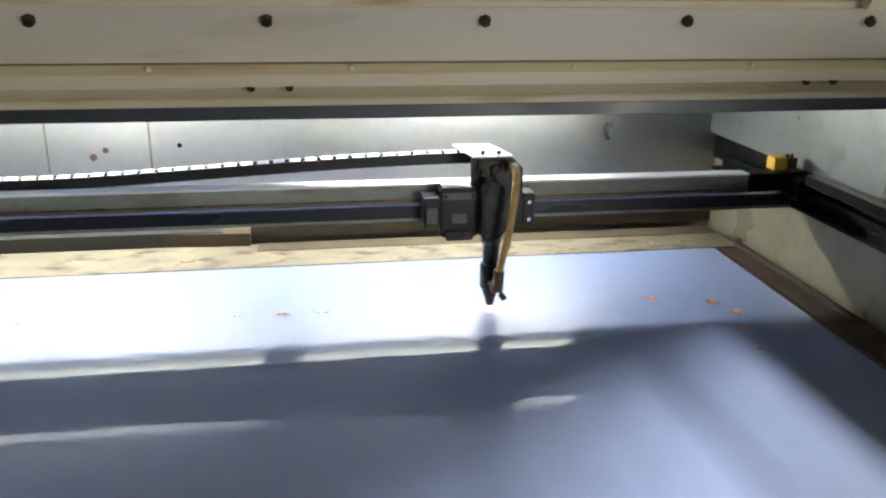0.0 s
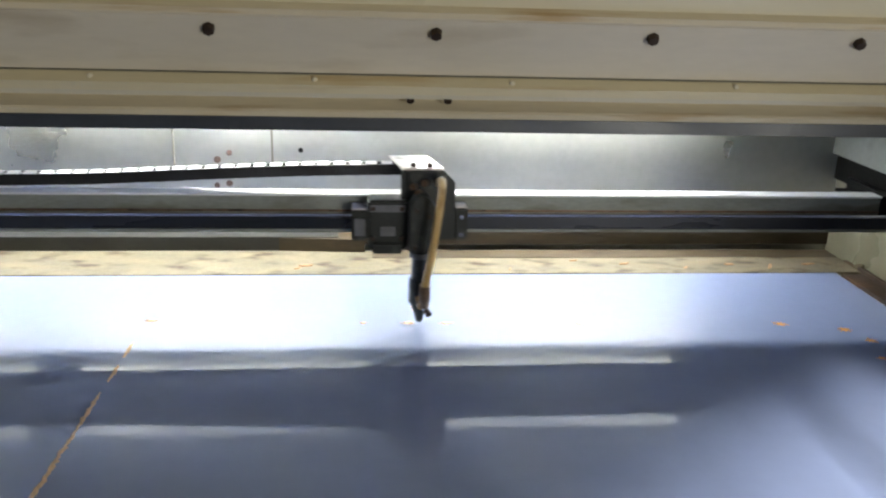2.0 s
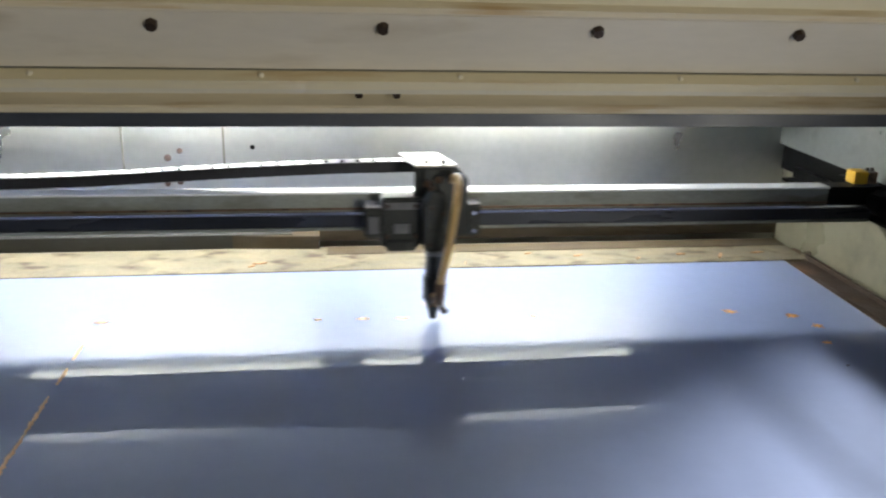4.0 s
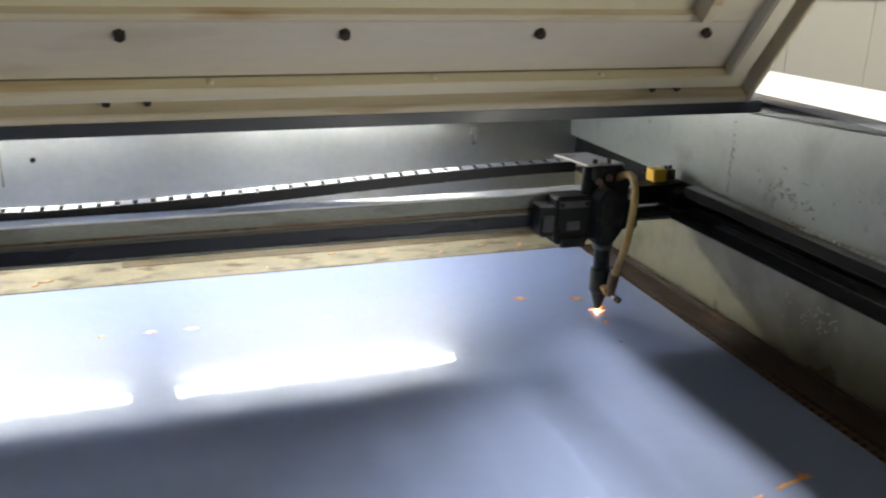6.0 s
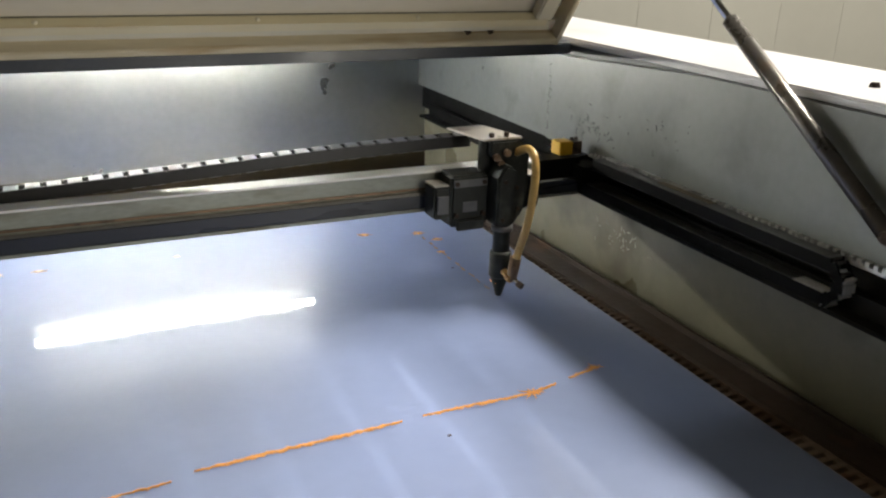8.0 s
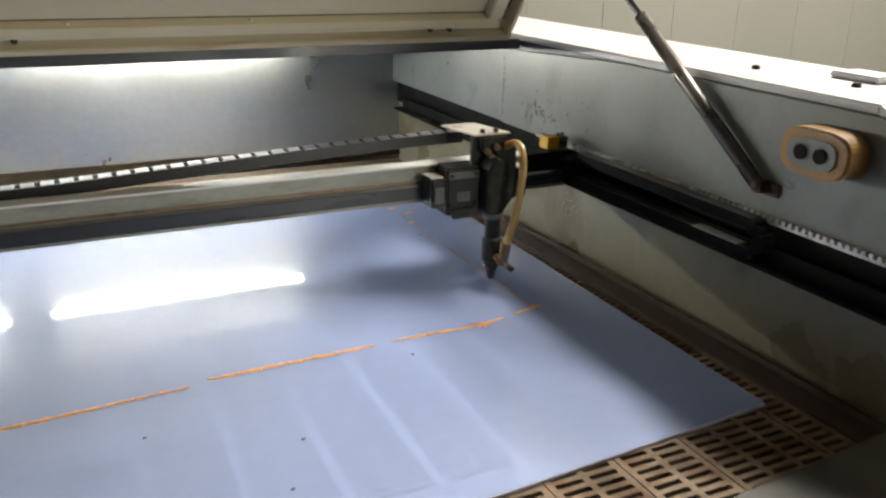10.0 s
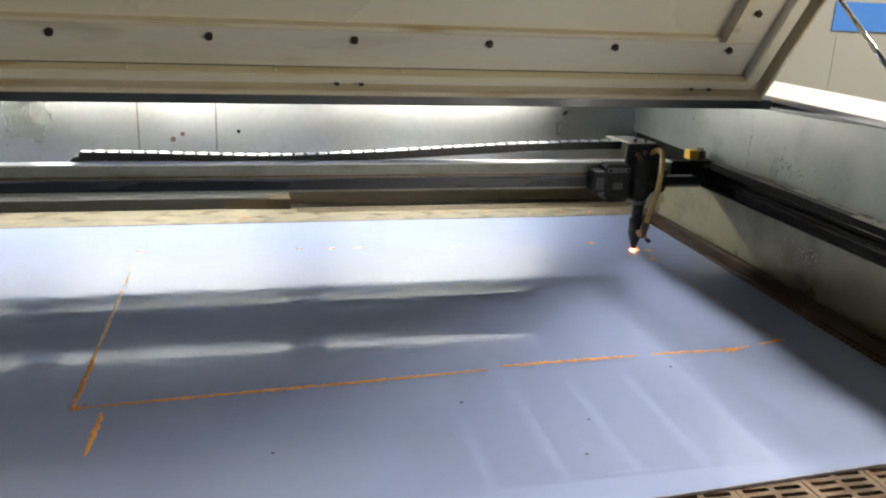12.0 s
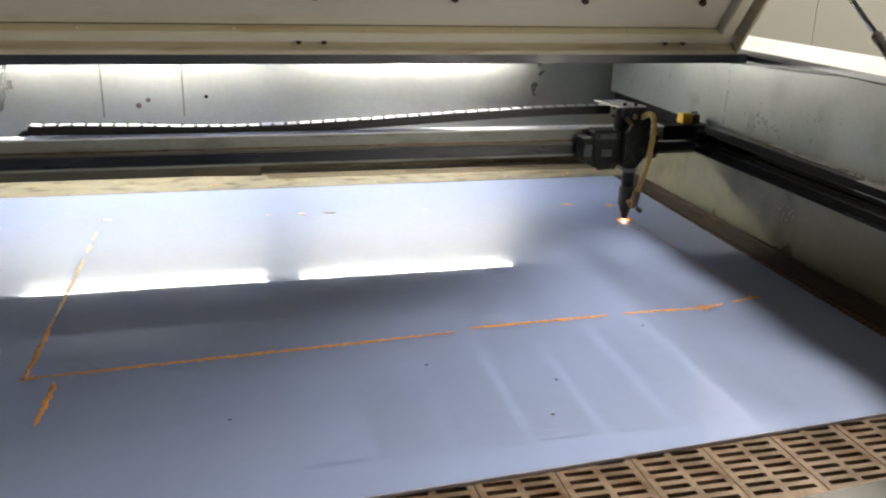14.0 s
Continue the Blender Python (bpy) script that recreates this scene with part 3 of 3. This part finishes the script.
for i, (x, y, s, a) in enumerate(CHIPS):
    bm = bmesh.new()
    if i == 0:
        prism(bm, [(-s, -s * 0.3), (s * 0.9, -s * 0.35), (s, s * 0.1), (-s * 0.7, s * 0.35)], 0, 0.005, "z")
    else:
        ring = [(s * random.uniform(0.5, 1.1) * math.cos(2 * math.pi * k / 9), s * 0.32 * random.uniform(0.4, 1.1) * math.sin(2 * math.pi * k / 9)) for k in range(9)]
        prism(bm, ring, 0, 0.002, "z")
    chip = tagged(new("wood_chip", mesh_of("wood_chip", bm, WOOD if i == 0 else FAINT_RESIDUE)), "small burnt wood chip lying at the edge of the bed", "wood chip", "loose chips")
    chip.matrix_basis = pose(x, y, -0.001, 0, 0, a)


FRESH = []


def sheet():
    ob = thing("plastic_sheet", "large glossy blue film-covered plastic sheet on the bed", "plastic sheet")
    bm = bmesh.new()
    prism(bm, [(0, 0), (-0.026, -1.264), (-0.284, -1.281), (-0.684, -1.305), (-2.35, -1.39), (-2.35, 0.0)], -0.004, 0, "z")
    bm.faces.ensure_lookup_table()
    bmesh.ops.delete(bm, geom=[bm.faces[0]], context="FACES_ONLY")
    film = part("film_board", bm, FILM, ob)
    film.visible_shadow = False
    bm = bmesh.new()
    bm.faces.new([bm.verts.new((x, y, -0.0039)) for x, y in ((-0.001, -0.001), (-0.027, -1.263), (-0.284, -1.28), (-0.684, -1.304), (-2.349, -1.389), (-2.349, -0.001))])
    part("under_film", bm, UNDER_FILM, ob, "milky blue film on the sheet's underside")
    # dark bars added in place of the grate slots that show through
    bm = bmesh.new()
    for i in range(-3, 20):
        for j in range(5):
            x0, y0 = -0.284 - 0.1 * i + 0.004 * j, -1.405 + 0.3 * j
            for a, b in ((0.006, 0.0475), (0.0505, 0.092)):
                for k in range(24):
                    y = y0 + 0.0125 * k
                    if y > -0.36 or y < -1.25 or x0 + b > -0.12 or x0 < -0.5 + 0.55 * (y + 0.36):
                        continue
                    w = 0.006
                    bm.faces.new([bm.verts.new(v) for v in ((x0 + a, y, -0.0035), (x0 + b, y, -0.0035), (x0 + b, y + w, -0.0035), (x0 + a, y + w, -0.0035))])
    tagged(part("slot_mark", bm, SLOT_MARK, ob, "faint dark bars added in place of the grate slots seen through the sheet"), kind="stuff")
    bm = bmesh.new()
    prism(bm, [(0.0002, -0.002), (0.0016, -0.002), (-0.0244, -1.262), (-0.0258, -1.262)], -0.004, -0.0004, "z")
    part("cut_edge", bm, EDGE, ob, "pale cut edge")
    edge = [(-0.026, -1.264), (-0.284, -1.281), (-0.684, -1.305), (-2.35, -1.39)]
    bm = bmesh.new()
    prism(bm, edge + [(x, y - 0.0022) for x, y in reversed(edge)], -0.004, -0.0003, "z")
    part("cut_edge", bm, EDGE, ob, "pale cut edge")

    def trail(a, b, width, mat, gaps=()):
        """Crumbly raised lines from a to b, broken at the gaps."""
        a, b = Vector((*a, 0)), Vector((*b, 0))
        d, length = (b - a).normalized(), (b - a).length
        side = Vector((-d.y, d.x, 0))
        ends = [0.0, *[x for g in gaps for x in g], 1.0]
        made = []
        for lo, hi in zip(ends[::2], ends[1::2]):
            bm = bmesh.new()
            n = max(3, int((hi - lo) * length / 0.005))
            last = None
            for i in range(n + 1):
                taper = min(1.0, 0.35 + 3.0 * min(i, n - i) / n)
                w = width * random.uniform(0.55, 1.15) / 2 * taper
                p = a + d * length * (lo + (hi - lo) * i / n) + side * random.gauss(0, width * 0.12)
                up = Vector((0, 0, random.uniform(0.0007, 0.0016)))
                row = [bm.verts.new(v) for v in (p - side * w, p - side * w * 0.6 + up, p + side * w * 0.6 + up, p + side * w)]
                if last:
                    for k in range(3):
                        bm.faces.new((last[k], last[k + 1], row[k + 1], row[k]))
                last = row
            made.append(part("cut_line", bm, mat, ob, "crumbly orange cut residue"))
        return made

    # towards the back the glare's fading is put into the residue's colour
    trail((-1.303, -0.30), (-1.309, -0.56), 0.006, GLARE_RESIDUE, ((0.2, 0.3), (0.5, 0.62)))
    trail((-1.309, -0.56), (-1.314, -0.74), 0.007, GLARE_RESIDUE)
    trail((-1.314, -0.74), (-1.32, -0.957), 0.008, RESIDUE)
    trail((-1.322, -0.955), (-0.70, -0.918), 0.0075, RESIDUE)
    trail((-0.675, -0.908), (-0.43, -0.901), 0.008, RESIDUE)
    trail((-0.402, -0.899), (-0.248, -0.901), 0.007, RESIDUE)
    trail((-0.248, -0.901), (-0.131, -0.874), 0.006, RESIDUE, ((0.35, 0.55),))
    trail((-1.279, -0.973), (-1.283, -1.09), 0.0095, RESIDUE)
    for k in range(10):
        y = -0.305 - 0.056 * k
        for done in trail((-0.141, y), (-0.139, y - 0.05), 0.004, FAINT_RESIDUE, ((0.3 + 0.02 * k, 0.62),)):
            FRESH.append((done, y - 0.03))

    def crumb(x, y, r, mat):
        bm = bmesh.new()
        n = 18
        reach = [r * (random.uniform(0.7, 1.5) if k % 2 else random.uniform(0.25, 0.5)) for k in range(n)]
        ring = [(x + 1.1 * reach[k] * math.cos(2 * math.pi * k / n), y + 0.9 * reach[k] * math.sin(2 * math.pi * k / n)) for k in range(n)]
        prism(bm, ring, 0.0001, 0.0008, "z")
        part("residue_spot", bm, mat, ob, "orange residue spot")

    for x, y, r in ((-0.24, -0.254, 0.012), (-0.139, -0.279, 0.012), (-0.877, -0.234, 0.009), (-0.812, -0.236, 0.009), (-1.295, -0.215, 0.0099),
                    (-0.248, -0.901, 0.013), (-0.118, -0.325, 0.009), (-0.14, -0.39, 0.006), (-0.134, -0.874, 0.009), (-1.316, -0.955, 0.011),
                    (-0.95, -0.232, 0.006), (-0.59, -0.245, 0.005)):
        crumb(x, y, r, RESIDUE if r > 0.01 or y < -0.3 else GLARE_RESIDUE)
    for x, y in ((-0.155, -0.47), (-0.39, -0.95), (-0.64, -1.19), (-1.05, -1.12), (-0.77, -1.02), (-0.6, -1.1)):
        bm = bmesh.new()
        bmesh.ops.create_uvsphere(bm, u_segments=8, v_segments=5, radius=0.0022, matrix=Matrix.Translation((x, y, 0)) @ Matrix.Diagonal((1.4, 1, 0.4, 1)))
        part("dark_speck", bm, BOLT, ob)


sheet()


# ---- gantry ----
def gantry():
    ob = thing("gantry_beam", "dull aluminium gantry beam with a polished rail across the bed", "gantry")
    f = 0.055
    boxed("beam", (XL + 0.06, 0.03, f + 0.004, f + 0.034, 0.150, 0.204), ALU, ob, edge=0.0015)
    boxed("beam_flange", (XL + 0.06, 0.03, f + 0.001, f + 0.034, 0.2042, 0.2072), FLANGE, ob, "upper flange coloured white for the tube's reflection")
    boxed("groove", (XL + 0.06, 0.03, f + 0.002, f + 0.004, 0.1775, 0.181), COLLAR, ob)
    bm = bmesh.new()
    prism(bm, [(f - 0.004, 0.1705), (f - 0.007, 0.1720), (f - 0.005, 0.1755), (f + 0.004, 0.1755), (f + 0.004, 0.1705)], XL + 0.06, 0.025, "x")
    part("guide_rail", bm, STEEL, ob, "polished steel guide rail")
    boxed("lower_cover", (XL + 0.06, 0.028, f - 0.003, f + 0.004, 0.1495, 0.1702), COVER_BLACK, ob, "blue-black lower cover", 0.001)
    boxed("bottom_lip", (XL + 0.06, 0.028, f - 0.004, f + 0.03, 0.1445, 0.1493), ALU, ob)
    boxed("end_carriage", (0.018, 0.062, f - 0.03, f + 0.075, 0.168, 0.196), BLACK, ob, "black end carriage", 0.003)
    boxed("end_belt_clamp", (0.03, 0.058, f + 0.02, f + 0.11, 0.196, 0.203), BLACK, ob)
    boxed("beam_end_cover", (-0.055, 0.0305, f, f + 0.036, 0.176, 0.2073), BLACK, ob, "black end cover")
    boxed("chain_clamp", (0.043, 0.0535, f - 0.30, f - 0.185, 0.2107, 0.2125), TRAY, ob, "grimy chain clamp plate")
    boxed("chain_tray", (XL + 0.06, 0.02, f + 0.0345, f + 0.087, 0.145, 0.158), TRAY, ob, "grimy brown cable tray", 0.001)
    stop = boxed("end_stop", (0.0, 0.026, f + 0.018, f + 0.046, 0.2074, 0.230), YELLOW, ob, "yellow plastic end stop", 0.0015)
    boxed("stop_block", (0.026, 0.045, f + 0.02, f + 0.044, 0.2074, 0.2285), COLLAR, stop)
    bm = bmesh.new()
    for x in (0.031, 0.040):
        rod(bm, (x, f + 0.032, 0.2285), (x, f + 0.032, 0.234), 0.003, sides=8)
    part("stop_screw", bm, BOLT, stop)
    return ob


GANTRY = gantry()


def laser_head():
    ob = thing("cutting_nozzle_unit", "sooty black laser cutting head with an amber air hose", "laser head")
    bm = bmesh.new()
    lathe(bm, [(0.0035, 0.006), (0.0055, 0.0075), (0.0085, 0.02), (0.0135, 0.034), (0.0145, 0.042)], 18)
    part("nozzle", bm, HEAD, ob, smooth=True)
    bm = bmesh.new()
    lathe(bm, [(0.0165, 0.040), (0.0178, 0.042), (0.0178, 0.080), (0.016, 0.083), (0.0125, 0.084)], 18)
    part("nozzle_collar", bm, HEAD, ob, smooth=True)
    bm = bmesh.new()
    lathe(bm, [(0.0135, 0.083), (0.0135, 0.126), (0.0150, 0.128), (0.0150, 0.175)], 20)
    part("lens_tube", bm, HEAD, ob, smooth=True)
    # mirror housing with its slanted face
    bm = bmesh.new()
    prism(bm, [(-0.019, 0.128), (-0.019, 0.205), (-0.006, 0.226), (0.012, 0.219), (0.031, 0.190), (0.026, 0.150), (0.010, 0.128)], -0.016, 0.022, "y")
    bevel(bm, 0.003)
    part("mirror_housing", bm, HEAD, ob)
    bm = bmesh.new()
    prism(bm, [(-0.031, 0.140), (-0.031, 0.256), (0.036, 0.256), (0.056, 0.236), (0.056, 0.140)], 0.024, 0.034, "y")
    bevel(bm, 0.0015)
    part("back_plate", bm, HEAD, ob, "black back plate")
    bm = bmesh.new()
    box(bm, -0.084, -0.020, 0.012, 0.060, 0.126, 0.208)
    bevel(bm, 0.004)
    body = part("carriage_block", bm, HEAD, ob)
    boxed("label_plate", (-0.064, -0.040, 0.0105, 0.0118, 0.150, 0.166), LABEL, body, "small worn grey label")
    boxed("carriage_cap", (-0.110, -0.084, 0.016, 0.056, 0.140, 0.191), HEAD, body, "", 0.003)
    boxed("cap_plate", (-0.110, -0.086, 0.018, 0.054, 0.1914, 0.1935), TOP_PLATE, body)
    boxed("carriage_block", (-0.020, 0.056, 0.034, 0.058, 0.140, 0.21), HEAD, ob, "", 0.003)
    cap = boxed("carriage_cap", (0.056, 0.078, 0.022, 0.058, 0.140, 0.193), HEAD, ob, "", 0.003)
    boxed("cap_plate", (0.058, 0.076, 0.024, 0.056, 0.1934, 0.1955), TOP_PLATE, cap)
    # bolts, clamp strip and stepped guard on the carriage
    boxed("clamp_strip", (-0.081, -0.024, 0.0095, 0.0119, 0.190, 0.2015), LABEL, body, "dull clamp strip", 0.0006)
    boxed("guard_step", (-0.076, -0.030, 0.004, 0.0119, 0.122, 0.139), HEAD, body, "", 0.002)
    boxed("guide_shoe", (-0.106, -0.088, 0.010, 0.0158, 0.150, 0.178), LABEL, body, "", 0.001)
    for x, z in ((-0.076, 0.196), (-0.030, 0.196), (-0.076, 0.146), (-0.030, 0.146)):
        bm = bmesh.new()
        rod(bm, (x, 0.0118, z), (x, 0.0072, z), 0.0038, sides=8)
        part("carriage_bolt", bm, BOLT, body)
    for z in (0.150, 0.180):
        bm = bmesh.new()
        rod(bm, (0.067, 0.0218, z), (0.067, 0.018, z), 0.0036, sides=8)
        part("cap_screw", bm, CHROME, cap)
    for x, z in ((-0.008, 0.200), (0.012, 0.190), (-0.010, 0.140), (0.016, 0.156)):
        bm = bmesh.new()
        rod(bm, (x, -0.0155, z), (x, -0.019, z), 0.0034, sides=8)
        part("housing_screw", bm, BOLT, ob)
    bm = bmesh.new()
    lathe(bm, [(0.0150, 0.118), (0.0172, 0.119), (0.0172, 0.126), (0.0150, 0.127)], 20)
    part("lock_ring", bm, LABEL, ob, "worn grey lock ring", smooth=True)
    # top bracket that carries the cable chain
    bm = bmesh.new()
    prism(bm, [(-0.030, 0.016), (0.036, 0.016), (0.016, 0.110), (-0.048, 0.110)], 0.2575, 0.2605, "z")
    top = part("top_bracket", bm, TOP_PLATE, ob, "dusty pale bracket plate")
    for x in (-0.012, 0.014):
        bm = bmesh.new()
        rod(bm, (x, 0.026, 0.2605), (x, 0.026, 0.267), 0.0042, sides=10)
        part("bracket_screw", bm, BOLT, top)
    bm = bmesh.new()
    box(bm, -0.020, 0.028, 0.012, 0.024, 0.232, 0.2572)
    bevel(bm, 0.003)
    part("mirror_mount", bm, HEAD, ob)
    for x, z in ((-0.010, 0.232), (0.008, 0.238), (-0.002, 0.222)):
        bm = bmesh.new()
        rod(bm, (x, 0.014, z), (x - 0.004, 0.000, z + 0.002), 0.0055, sides=10)
        part("adjuster_screw", bm, COLLAR, ob, "brown adjuster screw")
    # air line
    bm = bmesh.new()
    tube_path(bm, [(0.028, 0.016, 0.236), (0.030, -0.012, 0.250), (0.029, -0.034, 0.246), (0.026, -0.048, 0.222), (0.020, -0.053, 0.18), (0.014, -0.051, 0.135), (0.008, -0.043, 0.10), (0.006, -0.038, 0.078)], 0.0062)
    part("air_hose", bm, HOSE, ob, "amber air hose", smooth=True)
    bm = bmesh.new()
    rod(bm, (0.006, -0.038, 0.084), (0.005, -0.030, 0.044), 0.0092, 0.0085, 12)
    bevel(bm, 0.001)
    fit = part("hose_fitting", bm, COLLAR, ob, "smoked brass hose fitting", smooth=True)
    bm = bmesh.new()
    rod(bm, (-0.001, -0.012, 0.053), (0.001, -0.036, 0.047), 0.0072, sides=6)
    part("fitting_nut", bm, BRASS, fit)
    bm = bmesh.new()
    rod(bm, (0.004, -0.030, 0.047), (0.010, -0.047, 0.041), 0.004, sides=10)
    part("side_screw", bm, CHROME, fit)
    bm = bmesh.new()
    rod(bm, (0.0088, -0.0435, 0.0422), (0.0115, -0.052, 0.0392), 0.0052, sides=10)
    part("screw_head", bm, BOLT, fit)
    return ob


HEAD_OB = laser_head()


def spark(parent):
    bm = bmesh.new()
    bmesh.ops.create_icosphere(bm, subdivisions=2, radius=0.0026, matrix=Matrix.Diagonal((1.2, 1.2, 0.5, 1)))
    core = part("spark", bm, SPARK_CORE, parent, "white-hot laser spark")
    bm = bmesh.new()
    for k in range(16):
        a, r = random.uniform(0, 2 * math.pi), random.uniform(0.006, 0.015)
        rod(bm, (0.002 * math.cos(a), 0.002 * math.sin(a), 0.0), (r * math.cos(a), r * math.sin(a), random.uniform(-0.0005, 0.004)), 0.0009, 0.0002, 5)
    part("spark_ray", bm, SPARK, core)
    return core


SPARK_OB = spark(HEAD_OB)


def chain_link(name, pitch, wide, tall, bar=0.30, mat=PLASTIC, bar_mat=None):
    """Link along its own x, with side cheeks and cross bars."""
    bm = bmesh.new()
    h, l = tall / 2, pitch
    for s in (-1, 1):
        y0, y1 = sorted((s * wide / 2, s * (wide / 2 - 0.003)))
        prism(bm, [(-l * 0.53, -h * 0.92), (-l * 0.53, h * 0.92), (-l * 0.5, h), (l * 0.44, h), (l * 0.48, h * 0.92), (l * 0.48, -h * 0.92), (l * 0.40, -h), (-l * 0.46, -h)], y0, y1, "y")
    cheeks = len(bm.faces)
    for z0, z1 in ((h - 0.003, h + 0.0008), (-h - 0.0008, -h + 0.003)):
        box(bm, -l * bar, l * bar, -wide / 2 + 0.001, wide / 2 - 0.001, z0, z1)
    me = mesh_of(name, bm, mat)
    if bar_mat:
        me.materials.append(bar_mat)
        for p in me.polygons[cheeks:]:
            p.material_index = 1
    return me


CHAIN = thing("cable_chain", "black plastic cable chain trailing from the laser head", "cable chain")
SIDE_CHAIN = thing("side_cable_chain", "black plastic cable chain lying along the side rail", "cable chain")
LINKS, SIDE_LINKS = [], []


def chain_parts(owner, out, count, me):
    for _ in range(count):
        ob = new("chain_link", me)
        ob.parent = owner
        out.append(ob)


X_PITCH, Y_PITCH = 0.0262, 0.0115
chain_parts(CHAIN, LINKS, 70, chain_link("chain_link", X_PITCH, 0.026, 0.018, 0.34, PLASTIC, CHAIN_BAR))
# eight links are pale: the bend's shine is put into their colour
side_link = chain_link("side_chain_link", Y_PITCH, 0.022, 0.016, 0.49, BLACK_CHAIN, SIDE_PLASTIC)
chain_parts(SIDE_CHAIN, SIDE_LINKS, 43, side_link)
chain_parts(SIDE_CHAIN, SIDE_LINKS, 8, chain_link("bend_shine_chain_link", Y_PITCH, 0.022, 0.016, 0.49, BLACK_CHAIN, BEND_SHINE))
chain_parts(SIDE_CHAIN, SIDE_LINKS, 53, side_link)


# ---- what moves ----
HEAD_ROWS = [(0, -0.532, -0.259), (0.5, -0.579, -0.258), (1.0, -0.637, -0.251), (1.5, -0.724, -0.246), (2.0, -0.859, -0.240), (2.5, -0.985, -0.238),
             (3.1, -1.06, -0.238), (3.7, -0.93, -0.245), (4.1, -0.70, -0.258), (4.5, -0.464, -0.278), (5.0, -0.266, -0.296), (5.5, -0.136, -0.302),
             (6.0, -0.134, -0.347), (6.5, -0.136, -0.395), (7.0, -0.140, -0.478), (7.5, -0.144, -0.536), (8.2, -0.145, -0.655), (8.9, -0.146, -0.80),
             (9.4, -0.148, -0.85), (10.0, -0.150, -0.749), (10.5, -0.158, -0.55), (11.0, -0.164, -0.345), (11.5, -0.163, -0.313), (12.0, -0.161, -0.326),
             (12.5, -0.161, -0.342), (13.0, -0.158, -0.358), (13.5, -0.160, -0.388), (14.0, -0.163, -0.407)]
FIRING = [(0, 1), (0.3, 1), (0.5, 0), (5.8, 0), (6.0, 1), (6.2, 1), (6.4, 0), (7.2, 0), (7.4, 1), (7.6, 1), (7.8, 0), (11.0, 0), (11.2, 1), (14.0, 1)]


def head_at(t):
    """Smooth place of the head on the bed at t."""
    r = HEAD_ROWS
    k = max(i for i in range(len(r) - 1) if r[i][0] <= t + 1e-9) if t < r[-1][0] else len(r) - 2
    t0, t1 = r[k][0], r[k + 1][0]
    s = (t - t0) / (t1 - t0)

    def slope(i, c):
        if i == 0 or i == len(r) - 1:
            return 0.0
        a = (r[i][c] - r[i - 1][c]) / (r[i][0] - r[i - 1][0])
        b = (r[i + 1][c] - r[i][c]) / (r[i + 1][0] - r[i][0])
        return 0.0 if a * b <= 0 else 2 * a * b / (a + b)

    out = []
    for c in (1, 2):
        p, q, m, n = r[k][c], r[k + 1][c], slope(k, c) * (t1 - t0), slope(k + 1, c) * (t1 - t0)
        out.append(p * (2 * s ** 3 - 3 * s ** 2 + 1) + m * (s ** 3 - 2 * s ** 2 + s) + q * (3 * s ** 2 - 2 * s ** 3) + n * (s ** 3 - s ** 2))
    return out


def chain_place(s, run, radius, sag):
    """Distance back from the hung end, height and turn at s metres along a chain with an upper run, a bend and a lower run."""
    def ease(v):
        v = min(1.0, max(0.0, v))
        return v * v * (3 - 2 * v)

    def height(v):
        return sag * (1 - ease(v / 0.9)) - 0.28 * sag * (1 - ease((v - run + 0.42) / 0.42))

    if s < run:
        return s, height(s), math.degrees(math.atan((height(s - 0.005) - height(s + 0.005)) / 0.01))
    arc = s - run
    if arc < math.pi * radius:
        a = arc / radius
        return run + radius * math.sin(a), -radius * (1 - math.cos(a)), -math.degrees(a)
    return run - (arc - math.pi * radius), -2 * radius, -180.0


def motions():
    times = [i / 10 for i in range(59)] + [5.8 + 0.2 * i for i in range(1, 42)]
    at = {t: head_at(t) for t in times}
    walk(HEAD_OB, [(t, pose(at[t][0], at[t][1], 0)) for t in times])
    walk(GANTRY, [(t, pose(0, at[t][1], 0)) for t in times])
    walk(SPARK_OB, [(t, pose(0, 0, 0.0025 if on else 0.03)) for t, on in FIRING])
    # residue wells up out of the cut behind the head
    for line, y in FRESH:
        when = next(t for t in times if t > 5.5 and at[t][1] < y)
        walk(line, [(0, pose(0, 0, -0.0022)), (when - 0.1, pose(0, 0, -0.0022)), (when + 0.4, pose(0, 0, 0)), (14, pose(0, 0, 0))])
    for i, link in enumerate(LINKS):
        rows = []
        for t in times:
            hx, hy = at[t]
            loop = -1.415 + (hx + 0.163) / 2
            run = hx - 0.012 - loop - 0.024
            d, z, turn = chain_place((i + 0.5) * X_PITCH, run, 0.022, 0.032)
            rows.append((t, pose(hx - 0.012 - d, hy + 0.108, 0.2165 + z, 0, -turn, 0)))
        walk(link, rows)
    for i, link in enumerate(SIDE_LINKS):
        rows = []
        for t in times:
            hy = at[t][1]
            loop = -1.062 + (hy + 0.536) / 2
            run = hy + 0.02 - loop - 0.03
            d, z, turn = chain_place((i + 0.5) * Y_PITCH, run, 0.022, 0.0)
            rows.append((t, pose(0.041, hy + 0.02 - d, 0.2025 + z) @ pose(0, 0, 0, 0, 0, 90) @ pose(0, 0, 0, 0, -turn, 0)))
        walk(link, rows)


motions()
